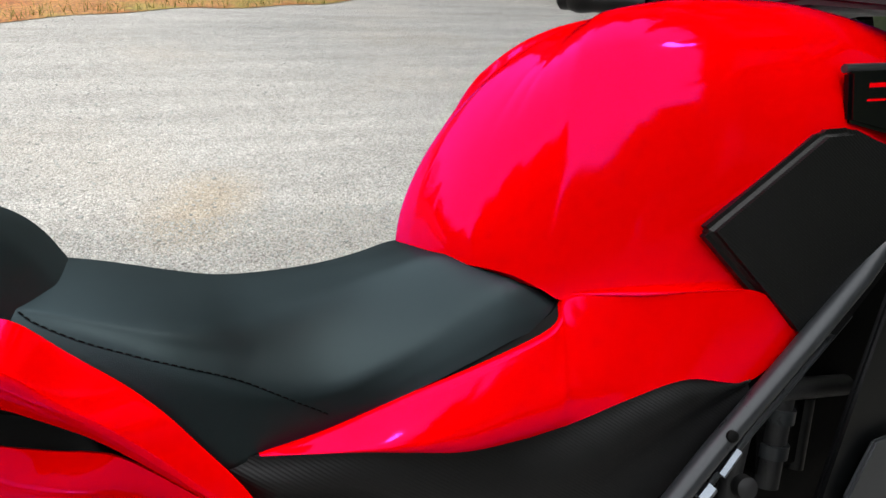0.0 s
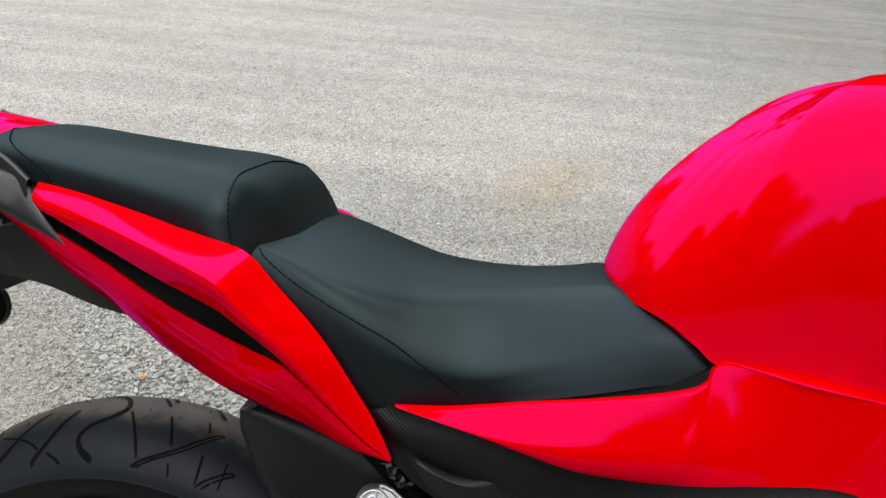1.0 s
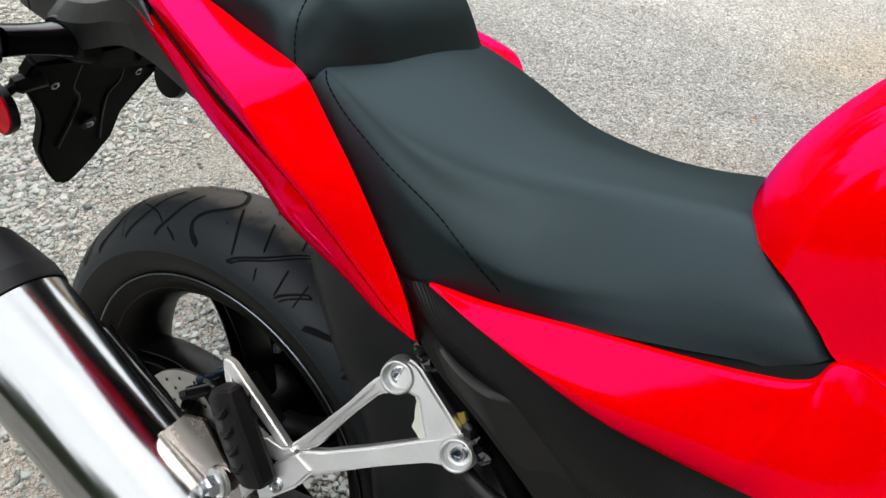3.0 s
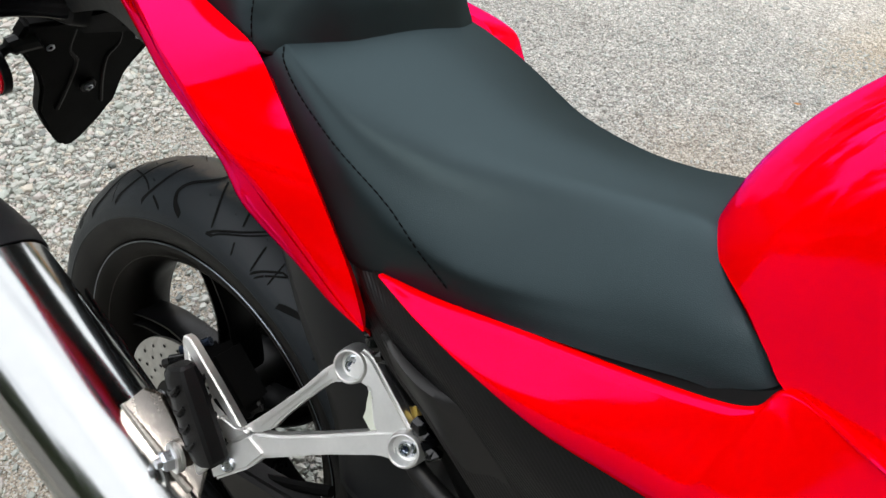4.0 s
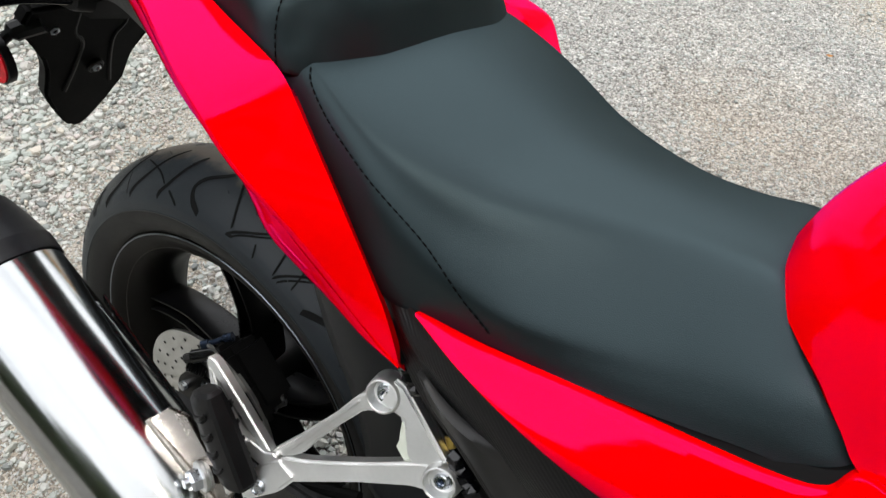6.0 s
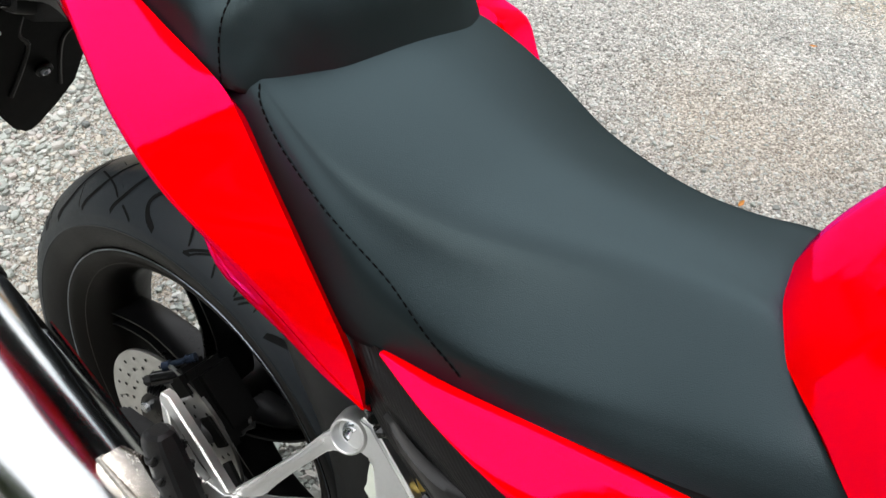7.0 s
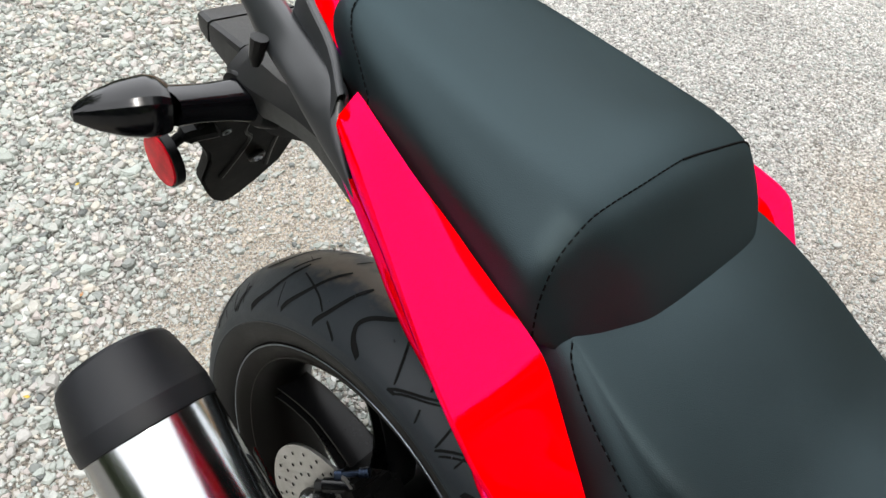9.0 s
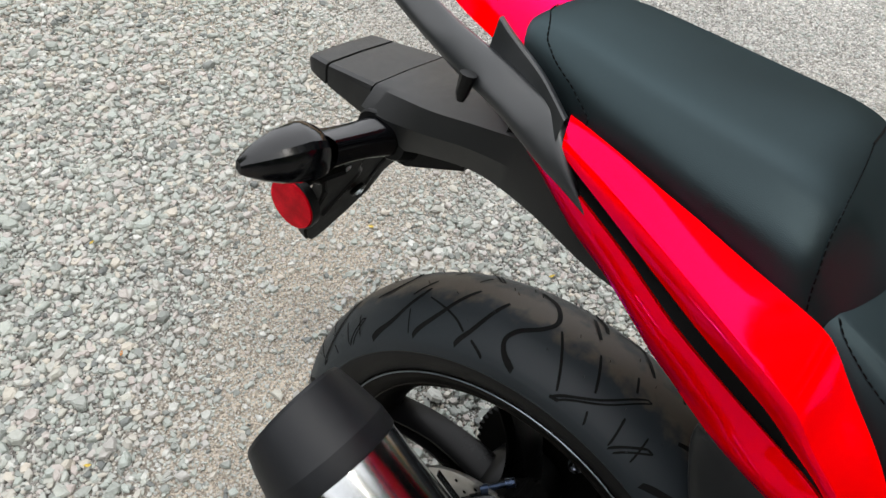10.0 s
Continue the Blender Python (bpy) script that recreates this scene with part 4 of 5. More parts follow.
# grab handles
h_in = crn([(-0.246, -0.104, 0.939), (-0.215, -0.103, 0.926), (-0.185, -0.104, 0.916), (-0.160, -0.106, 0.909), (-0.135, -0.112, 0.906), (-0.105, -0.118, 0.902), (-0.075, -0.120, 0.894), (-0.050, -0.124, 0.889), (-0.037, -0.134, 0.877), (-0.022, -0.140, 0.861), (-0.004, -0.144, 0.842)], 60)
h_out = crn([(-0.250, -0.112, 0.928), (-0.220, -0.117, 0.911), (-0.190, -0.121, 0.899), (-0.160, -0.125, 0.889), (-0.130, -0.133, 0.883), (-0.105, -0.138, 0.879), (-0.085, -0.139, 0.872), (-0.065, -0.139, 0.862), (-0.045, -0.140, 0.854), (-0.025, -0.142, 0.848), (-0.003, -0.1455, 0.840)], 60)
rows = []
for i in range(60):
    c, mj = Vector((h_in[i] + h_out[i]) / 2), Vector((h_out[i] - h_in[i]) / 2)
    d = Vector(h_in[min(i + 1, 59)] - h_in[max(i - 1, 0)]).normalized()
    mn = d.cross(mj.normalized()).normalized() * np.interp(i, [0, 6, 40, 52, 59], [0.003, 0.008, 0.009, 0.005, 0.001])
    rows.append([c + mj * math.copysign(abs(math.cos(q)) ** 0.75, math.cos(q)) + mn * math.copysign(abs(math.sin(q)) ** 0.75, math.sin(q)) for q in (2 * math.pi * j / 22 for j in range(22))])
bm = grid(rows, close_v=True)
bmesh.ops.holes_fill(bm, edges=[e for e in bm.edges if e.is_boundary], sides=0)
both("grab_handle", bm, HANDLE, bike, "matt black pillion grab handle", sharp=60)
wt = crn([(-0.122, -0.109, 0.925), (-0.106, -0.1145, 0.919), (-0.0733, -0.121, 0.9055), (-0.042, -0.1355, 0.892)], 24)
both("handle_web", grid([wt + [0, -0.006, -0.024], wt + [0, -0.0015, -0.0012], wt, wt + [0, 0.004, -0.0002], wt + [0, 0.0052, -0.0014], wt + [0, 0.006, -0.03]]), HANDLE, bike, "upright black fin beside the grab handle", sharp=40)
bm = tube_bm([(-0.117, -0.143, 0.893), (-0.118, -0.144, 0.878), (-0.118, -0.144, 0.872)], [0.0065, 0.005, 0.003], 10)
both("hook", bm, PLASTIC, bike, "small black luggage hook")

# rear fender with plate carrier
def shell_section(x, zt, wt, zm, wm, zb, wb, soft=0.0):
    """Half-width and height of the top, the side's widest line and the lower edge; soft rounds the shoulder."""
    yo, zo = wt + 0.0015 + 0.45 * soft * (wm - wt), zt - 0.002 - 0.34 * soft * (zt - zm)
    yi = wt - 0.003 - 0.030 * soft
    return [(x, -wb, zb), (x, -wm, zm), (x, -yo, zo), (x, -yi, zt), (x, 0, zt + 0.001), (x, yi, zt), (x, yo, zo), (x, wm, zm), (x, wb, zb), (x, 0, zb + 0.002)]


def shell(stations, n):
    sec = np.array([shell_section(*f) for f in stations])
    bm = grid(list(np.stack([crn(sec[:, k], n) for k in range(10)], 1)), close_v=True)
    bmesh.ops.holes_fill(bm, edges=[e for e in bm.edges if e.is_boundary], sides=0)
    return bm


fs = [(-0.259, 0.794, 0.056, 0.776, 0.073, 0.755, 0.066, 0),
      (-0.225, 0.801, 0.06, 0.779, 0.077, 0.748, 0.066, 0.15),
      (-0.18, 0.817, 0.07, 0.79, 0.083, 0.764, 0.072, 0.6),
      (-0.12, 0.844, 0.086, 0.81, 0.097, 0.785, 0.086, 1),
      (-0.06, 0.862, 0.102, 0.82, 0.11, 0.788, 0.1, 1),
      (0.0, 0.85, 0.114, 0.81, 0.117, 0.775, 0.106, 1),
      (0.045, 0.82, 0.114, 0.79, 0.116, 0.767, 0.104, 1)]
fender = part("rear_fender", shell(fs, 44), FENDER, bike, "matt black plastic rear fender", sharp=28)
part("plate_carrier", shell([(-0.3215, 0.785, 0.0505, 0.779, 0.0525, 0.762, 0.0505), (-0.30, 0.788, 0.0525, 0.782, 0.055, 0.760, 0.053), (-0.2615, 0.793, 0.056, 0.787, 0.0595, 0.757, 0.057)], 6), FENDER, fender, sharp=20)
part("carrier_tip", shell([(-0.353, 0.777, 0.040, 0.773, 0.042, 0.768, 0.040), (-0.349, 0.782, 0.046, 0.777, 0.048, 0.765, 0.046), (-0.3245, 0.785, 0.0505, 0.779, 0.0525, 0.762, 0.0505)], 7), FENDER, fender, sharp=20)
part("carrier_core", shell([(-0.34, 0.781, 0.046, 0.776, 0.048, 0.768, 0.046), (-0.25, 0.7905, 0.052, 0.784, 0.055, 0.762, 0.053)], 4), DARK, fender)
part("plate_light", box_bm((-0.262, -0.03, 0.746), (0.03, 0.05, 0.016), (0, 0, 0), 0.004), PLASTIC, bike, "small black plate light housing")

# number plate bracket that hangs below
fr = [(-0.262, -0.088, 0.722), (-0.272, -0.095, 0.702), (-0.280, -0.088, 0.684), (-0.297, -0.064, 0.647), (-0.308, -0.056, 0.625), (-0.326, -0.053, 0.585), (-0.342, -0.036, 0.551), (-0.356, -0.017, 0.521), (-0.361, -0.006, 0.511)]
flap = fr + [(x, -y, z) for x, y, z in fr[::-1]]
mud = part("plate_bracket", plate_bm(flap, 0.020, (-0.906, 0, 0.42), 0.004), DARK, bike, "black plastic plate bracket hanging under the fender", sharp=30)
part("bracket_root", plate_bm([(-0.268, -0.06, 0.728), (-0.268, 0.06, 0.728), (-0.21, 0.055, 0.722), (-0.15, 0.045, 0.750), (-0.15, -0.045, 0.750), (-0.21, -0.055, 0.722)], 0.03, (0, 0, 1), 0.006), PLASTIC, mud)
for s in (-1, 1):
    part("bracket_rib", tube_bm(cr([(-0.268, s * 0.030, 0.715), (-0.283, s * 0.032, 0.682), (-0.290, s * 0.020, 0.664), (-0.306, s * 0.022, 0.630), (-0.325, s * 0.030, 0.588)], 20), 0.0030, 8), PLASTIC, mud)
    part("bracket_arm", tube_bm(cr([(-0.272, s * 0.072, 0.704), (-0.283, s * 0.092, 0.696), (-0.286, s * 0.104, 0.690), (-0.289, s * 0.111, 0.682)], 12), [0.011] * 8 + [0.006] * 4, 10), PLASTIC, mud)
    part("bracket_lug", lathe([(-0.012, 0.0), (-0.012, 0.0275), (0.003, 0.0265), (0.0075, 0.0245), (0.0088, 0.0215), (0.0072, 0.0150), (0.0062, 0)], (-0.290, s * 0.060, 0.692), (0.85, 0, -0.4), 20), PLASTIC, mud)
for p in ((-0.306, 0.001, 0.6232), (-0.283, -0.057, 0.6912), (-0.283, 0.057, 0.6912)):
    part("bolt", lathe([(0, 0.0105), (0.0035, 0.0105), (0.005, 0.009), (0.005, 0.0065), (0.0025, 0.006), (0.0025, 0)], p, (0.906, 0, -0.42), 20), PLASTIC, mud)
    part("bolt_head", lathe([(0.0025, 0.0062), (0.0068, 0.0055), (0.0074, 0.0035), (0.005, 0.003), (0.005, 0)], p, (0.906, 0, -0.42), 6), BOLT, mud)

# round side reflectors
for s in (-1, 1):
    o, ax = (-0.2875, s * 0.119, 0.6695), (0.02, s * 1.0, -0.10)
    ref = part("reflector", lathe([(-0.006, 0), (-0.006, 0.029), (0.003, 0.0295), (0.004, 0.028)], o, ax, 36), PLASTIC, bike, "round red reflector in a black holder")
    part("reflector_lens", lathe([(0.002, 0.0278), (0.0055, 0.027), (0.0060, 0.02), (0.0061, 0.01), (0.0061, 0.0001)], o, ax, 36), LENS_RED, ref, "red prismatic lens")

# rear indicators
def soft_box(c, u, v, w_, h_, k, n):
    return [c + u * (w_ * math.copysign(abs(math.cos(a)) ** k, math.cos(a))) + v * (h_ * math.copysign(abs(math.sin(a)) ** k, math.sin(a))) for a in (2 * math.pi * (j + 0.5) / n for j in range(n))]


for s in (-1, 1):
    up, back = Vector((0.05, 0, 1)), Vector((-0.97, s * 0.2, 0.02))
    rows = [soft_box(Vector((x, s * y, z)), back, up, w_, h_, 0.55, 24) for x, y, z, w_, h_ in
            ((-0.2285, 0.058, 0.7575, 0.021, 0.019), (-0.2325, 0.077, 0.758, 0.0190, 0.0170), (-0.2370, 0.098, 0.759, 0.0170, 0.0150), (-0.2415, 0.119, 0.760, 0.0168, 0.0148), (-0.2455, 0.138, 0.7605, 0.0178, 0.0160))]
    ind = part("indicator", grid(rows, close_v=True), GLOSSBLACK, bike, "gloss black rear indicator on a short stem", sharp=50)
    rows = [soft_box(Vector((x, s * y, z)), back, up, w_, h_, 0.55, 24) for x, y, z, w_, h_ in
            ((-0.222, 0.045, 0.757, 0.030, 0.024), (-0.2310, 0.070, 0.758, 0.028, 0.0225), (-0.2315, 0.073, 0.758, 0.026, 0.0205), (-0.2315, 0.073, 0.758, 0.018, 0.0165))]
    part("stem_base", grid(rows, close_v=True), PLASTIC, ind, sharp=40)
    a, d = Vector((-0.2460, s * 0.1380, 0.7605)), Vector((-0.0255, s * 0.0765, -0.0005)).normalized()
    back = Vector((-0.95, -s * 0.30, 0.0))
    rows = []
    for q, w_, h_, sh_ in ((-0.006, 0.012, 0.011, 0.0), (-0.002, 0.020, 0.0175, 0.0), (0.006, 0.0238, 0.0205, 0.001), (0.016, 0.0250, 0.0216, 0.001), (0.036, 0.0222, 0.0185, 0), (0.054, 0.0162, 0.0135, -0.001), (0.067, 0.0095, 0.0082, -0.002), (0.0725, 0.0055, 0.005, -0.003), (0.074, 0.001, 0.001, -0.003)):
        rows.append(soft_box(a + d * q + back * 0.004 + Vector((0, 0, sh_ - 0.0035)), back, Vector((0, 0, 1)), w_, h_ * 1.1, 0.66, 16))
    body = part("indicator_body", grid(rows, close_v=True), GLOSSBLACK, ind, sharp=22)

# rear wheel
AX = Vector((0, 0, AXLE_Z))
wheel = new("rear_wheel")
wheel.parent = bike
wheel.location = AX
prof = [(-0.056, 0.229), (-0.0625, 0.236), (-0.0685, 0.250), (-0.070, 0.262), (-0.0685, 0.272), (-0.0665, 0.2765), (-0.0635, 0.282), (-0.058, 0.2885), (-0.048, 0.2975), (-0.035, 0.3055), (-0.02, 0.3105), (0, 0.3125)]
prof = prof + [(-a, r) for a, r in prof[:-1][::-1]]
pp = crn([(a, r, 0) for a, r in prof], 61)


def tyre_r(y):
    half = pp[:31]
    return float(np.interp(-abs(y), half[8:, 0], half[8:, 1]))


tyre = part("tyre", lathe([(a, r) for a, r, _ in pp], (0, 0, 0), (0, 1, 0), 144), RUBBER, wheel, "black road tyre with dusty crown", sharp=80)


def on_tread(ang, y, lift=0.0):
    r = tyre_r(y) + lift
    return np.array([r * math.cos(ang), y, r * math.sin(ang)])


def groove(pts, width):
    """A ribbon laid on the tread, a groove's shade in its colour: pts are (degrees, y)."""
    bm = bmesh.new()
    p = crn([(a, y, 0) for a, y in pts], max(8, 5 * len(pts)))
    rows = [[], [], []]
    for i in range(len(p)):
        d = p[min(i + 1, len(p) - 1)] - p[max(i - 1, 0)]
        t_ = np.array([math.radians(d[0]) * 0.3, d[1] * 1.15])
        t_ /= np.linalg.norm(t_)
        taper = 1.15 * width * min(1, 0.7 + 4 * min(i, len(p) - 1 - i) / len(p))
        nrm = np.array([-t_[1], t_[0]]) * taper / 2
        for lst, sg, lf in ((rows[0], 1, 0.0008), (rows[1], 0, 0.0005), (rows[2], -1, 0.0008)):
            lst.append(on_tread(math.radians(p[i][0]) + sg * nrm[0] / 0.3, p[i][1] + sg * nrm[1], lf))
    add_grid(bm, rows)
    return bm


TREAD = [
    ([(97.1, -0.066), (99.9, -0.060), (101.2, -0.050), (99.8, -0.039), (96.0, -0.025), (94.6, -0.008), (97.0, 0.014), (101.5, 0.027)], 0.0044),
    ([(136.3, -0.067), (129.2, -0.055), (124.2, -0.032), (122.5, -0.018)], 0.0040), ([(123.0, -0.066), (116.7, -0.045), (111.4, -0.009)], 0.0040),
    ([(111.5, -0.066), (107.9, -0.049), (104.4, -0.014)], 0.0040), ([(125.2, -0.045), (124.2, -0.065)], 0.0016), ([(121.3, -0.031), (113.7, -0.046), (110.2, -0.056)], 0.0018),
    ([(107.9, -0.060), (104.4, -0.067)], 0.0018), ([(93.1, -0.016), (90.3, -0.039), (87.5, -0.062)], 0.0024), ([(85.0, -0.014), (81.7, -0.047)], 0.0024),
    ([(90.2, 0.029), (86.7, 0.003)], 0.0032), ([(77.6, -0.006), (76.2, -0.022)], 0.0022), ([(87.9, -0.066), (80.1, -0.048), (74.1, -0.019)], 0.0019), ([(86.4, -0.0655), (78.9, -0.048), (73.1, -0.019)], 0.0015), ([(88.2, -0.0662), (86.2, -0.0656)], 0.0015), ([(74.1, -0.019), (73.1, -0.019)], 0.0015),
    ([(80.8, -0.060), (79.7, -0.067)], 0.0018), ([(75.0, -0.046), (73.8, -0.066)], 0.0022), ([(73.5, -0.067), (68.5, -0.050)], 0.0019), ([(72.2, -0.067), (67.2, -0.050)], 0.0015), ([(68.5, -0.050), (67.2, -0.050)], 0.0015), ([(69.8, -0.044), (68.9, -0.064)], 0.0018),
]
for pts, wd in TREAD:
    for s in (1, -1):
        me = None
        for q in range(5):
            turn = -72 * q + (0 if s > 0 else 36)
            if me is None:
                ob = part("tread_groove", groove([(a_, y_ * s) for a_, y_ in pts], wd), GROOVE_SHADE, wheel)
                me = ob.data
            else:
                ob = new("tread_groove", me)
                ob.parent = wheel
            ob.rotation_euler = (0, radians(-turn), 0)
bm = bmesh.new()
for q in range(160):
    ang, y = rng.uniform(0, 2 * math.pi), rng.uniform(-0.066, 0.066)
    p = on_tread(ang, y)
    tube_bm([p, on_tread(ang + 0.004, y, 0.0035)], [0.0006, 0.0003], 4, bm=bm)
part("moulding_hair", bm, RUBBER, wheel, "small rubber moulding hairs", kind="stuff")
part("sidewall_ring", lathe([(-0.0702, 0.2605), (-0.0708, 0.2618), (-0.0703, 0.2632)], (0, 0, 0), (0, 1, 0), 96), RUBBER, wheel)

rimp = [(-0.056, 0.218), (-0.0585, 0.223), (-0.0585, 0.2285), (-0.0565, 0.2295), (-0.054, 0.226), (-0.050, 0.214), (-0.040, 0.205), (-0.020, 0.196), (0.0, 0.192), (0.020, 0.196), (0.040, 0.205), (0.050, 0.214), (0.054, 0.226), (0.0565, 0.2295),
        (0.0585, 0.2285), (0.0585, 0.223), (0.056, 0.218), (0.045, 0.2), (0.020, 0.187), (0, 0.183), (-0.020, 0.187), (-0.045, 0.2)]
rim = part("rim", lathe(rimp, (0, 0, 0), (0, 1, 0), 120, close=True), RIMDARK, wheel, "satin brownish black cast wheel rim")
# rim steps are browner and lighter than the rim
for y_, r_in in ((-0.047, 0.2095), (-0.033, 0.2005), (0.033, 0.2005), (0.047, 0.2095)):
    part("rim_step", lathe([(-0.0025, r_in + 0.004), (-0.002, r_in - 0.0040), (0.001, r_in - 0.0046), (0.003, r_in + 0.003)], (0, y_, 0), (0, 1, 0), 96), RIMBROWN, wheel, "brown rim step")
part("rim_edge", lathe([(-0.0584, 0.2262), (-0.0592, 0.2272), (-0.0584, 0.2284)], (0, 0, 0), (0, 1, 0), 120), ZINC, wheel, "bright machined rim edge")
part("hub", lathe([(-0.06, 0.02), (-0.06, 0.042), (-0.03, 0.05), (0.03, 0.055), (0.06, 0.05), (0.06, 0.02)], (0, 0, 0), (0, 1, 0), 40, close=True), RIMBLACK, wheel)
for k in range(5):
    rows = []
    for r in np.linspace(0.040, 0.200, 11):
        a = math.radians(np.interp(r, [0.04, 0.12, 0.20], [83, 94, 106.5]) + 72 * k)
        w_ = np.interp(r, [0.04, 0.08, 0.12, 0.18, 0.20], [0.020, 0.0160, 0.0138, 0.0115, 0.0165])
        d = np.interp(r, [0.04, 0.12, 0.20], [0.026, 0.022, 0.024])
        c, t_ = Vector((math.cos(a), 0, math.sin(a))) * r, Vector((-math.sin(a), 0, math.cos(a)))
        rows.append([c + t_ * (w_ * e) + Vector((0, d * f, 0)) for e, f in ((-1, 0.8), (-0.8, 1), (0.8, 1), (1, 0.8), (1, -0.75), (0.9, -1), (0.66, -1), (0.5, -0.35), (-0.5, -0.35), (-0.66, -1), (-0.9, -1), (-1, -0.75))])
    part("spoke", grid(rows, close_v=True), RIMBLACK, wheel, sharp=40)

# brake disc with drilled holes
bm = bmesh.new()
inner_r, outer_r, yd = 0.056, 0.111, -0.076
for face in (-0.002, 0.002):
    add_grid(bm, [[(r * math.cos(a), yd + face, r * math.sin(a)) for a in (2 * math.pi * k / 72 for k in range(72))] for r in (inner_r, 0.08, outer_r)], close_v=True)
for r in (inner_r, outer_r):
    add_grid(bm, [[(r * math.cos(a), yd + f_, r * math.sin(a)) for a in (2 * math.pi * k / 72 for k in range(72))] for f_ in (-0.002, 0.002)], close_v=True)
part("brake_disc", bm, DISC, wheel, "drilled steel rear brake disc")
bm = bmesh.new()
for k in range(24):
    for j, r in enumerate((0.073, 0.087, 0.100)):
        a = 2 * math.pi * (k + j * 0.38) / 24
        lathe([(0, 0), (0, 0.0024)], (r * math.cos(a), yd - 0.0026, r * math.sin(a)), (0, -1, 0), 10, bm=bm)
part("disc_hole", bm, DARK, wheel, kind="stuff")
part("disc_carrier", lathe([(-0.006, 0.02), (-0.006, 0.056), (0.004, 0.056)], (0, yd, 0), (0, 1, 0), 40), RIMBLACK, wheel)
for k in range(5):
    a = math.radians(20 + 72 * k)
    part("carrier_bolt", lathe([(0, 0.007), (0.006, 0.0065), (0.006, 0)], (0.045 * math.cos(a), yd - 0.005, 0.045 * math.sin(a)), (0, -1, 0), 8), BOLT, wheel)

# caliper, its bolts and the swing arm end
bm = box_bm((0.044, -0.052, 0.393), (0.086, 0.050, 0.052), (0, 40, 0), 0.009)
box_bm((0.016, -0.062, 0.410), (0.036, 0.040, 0.040), (0, 40, 0), 0.006, bm=bm)
box_bm((0.068, -0.070, 0.378), (0.050, 0.022, 0.034), (0, 40, 0), 0.006, bm=bm)
cal = part("brake_caliper", bm, DARK, bike, "black rear brake caliper with blue-plated bolts")
part("caliper_bolt", tube_bm([(-0.012, -0.076, 0.418), (0.010, -0.058, 0.435)], 0.0036, 12), BLUEBOLT, cal, "blue-plated bolt")
for p, q in (((-0.014, -0.078, 0.417), (-0.008, -0.073, 0.421)), ((0.005, -0.062, 0.431), (0.012, -0.056, 0.436))):
    part("bolt_collar", tube_bm([p, q], 0.0058, 12), BLUEBOLT, cal, "blue-plated bolt collar")
part("pin_bolt", tube_bm([(-0.024, -0.094, 0.398), (-0.015, -0.087, 0.404)], 0.0062, 6), GREYCAST, cal)
part("pin_sleeve", tube_bm([(-0.017, -0.089, 0.403), (0.006, -0.072, 0.416)], 0.0085, 14), GLOSSBLACK, cal)
boot = cr([(-0.030, -0.085, 0.378), (-0.007, -0.076, 0.376)], 16)
part("rubber_boot", tube_bm(boot, [0.0075 + 0.0018 * (k % 2) for k in range(16)], 14), PLASTIC, cal, "ribbed black rubber boot")
part("caliper_piston", tube_bm([(0.051, -0.078, 0.362), (0.058, -0.070, 0.365), (0.076, -0.048, 0.372), (0.078, -0.045, 0.372), (0.084, -0.038, 0.375)], [0.0135, 0.0150, 0.0150, 0.0105, 0.0095], 20), GREYCAST, cal, "dark grey piston housing", sharp=30)
part("brake_hose", tube_bm(cr([(0.11, -0.10, 0.385), (0.15, -0.110, 0.375), (0.19, -0.11, 0.39), (0.25, -0.10, 0.42)], 30), 0.006, 8), DARK, bike, "black rubber brake hose")
arm = [(-0.06, 0.335), (0.02, 0.352), (0.16, 0.385), (0.30, 0.42), (0.42, 0.44), (0.42, 0.375), (0.30, 0.345), (0.16, 0.305), (0.02, 0.285), (-0.06, 0.288)]
for s in (-1, 1):
    part("swing_arm", plate_bm([(x, s * 0.098, z) for x, z in arm], 0.028 if s < 0 else -0.028, (0, -1, 0) if s < 0 else (0, -1, 0), 0.006, 2), GREYCAST, bike, "dark swing arm")
teeth = [(r * math.cos(a), 0.084, AXLE_Z + r * math.sin(a)) for a, r in ((2 * math.pi * (k + q) / 43, r) for k in range(43) for q, r in ((0.0, 0.0875), (0.25, 0.0935), (0.5, 0.0935), (0.75, 0.0875)))]
part("sprocket", plate_bm(teeth, 0.007, (0, -1, 0)), DARK, bike, "black toothed rear sprocket", smooth=False)
part("chain_guard", plate_bm([(0.05, 0.10, 0.41), (0.30, 0.10, 0.44), (0.30, 0.10, 0.30), (0.10, 0.10, 0.232), (0.05, 0.10, 0.225)], 0.006, (0, -1, 0), 0.002), DARK, bike, "black chain guard")
part("axle", tube_bm([(0, -0.135, AXLE_Z), (0, 0.135, AXLE_Z)], 0.011, 16), BOLT, bike)
part("axle_nut", lathe([(0, 0.0), (0, 0.019), (0.014, 0.018), (0.016, 0.014), (0.016, 0)], (0, -0.124, AXLE_Z), (0, -1, 0), 6), BOLT, bike)
# two zinc bolts on the near face of the sprocket
for p in ((-0.023, 0.076, 0.376), (0.046, 0.072, 0.365)):
    part("sprocket_bolt", lathe([(-0.004, 0.0105), (0, 0.0105), (0.001, 0.0078), (0.007, 0.007), (0.007, 0.0035), (0.003, 0.003), (0.003, 0)], p, (0, -1, 0.1), 12), BOLT, bike)
# inner mudguard ahead of the wheel: two cheeks joined over the crown
edge = cr([(0.130, 0, 0.681), (0.131, 0, 0.662), (0.138, 0, 0.642), (0.151, 0, 0.611), (0.172, 0, 0.572), (0.202, 0, 0.531), (0.228, 0, 0.48), (0.245, 0, 0.42)], 30)
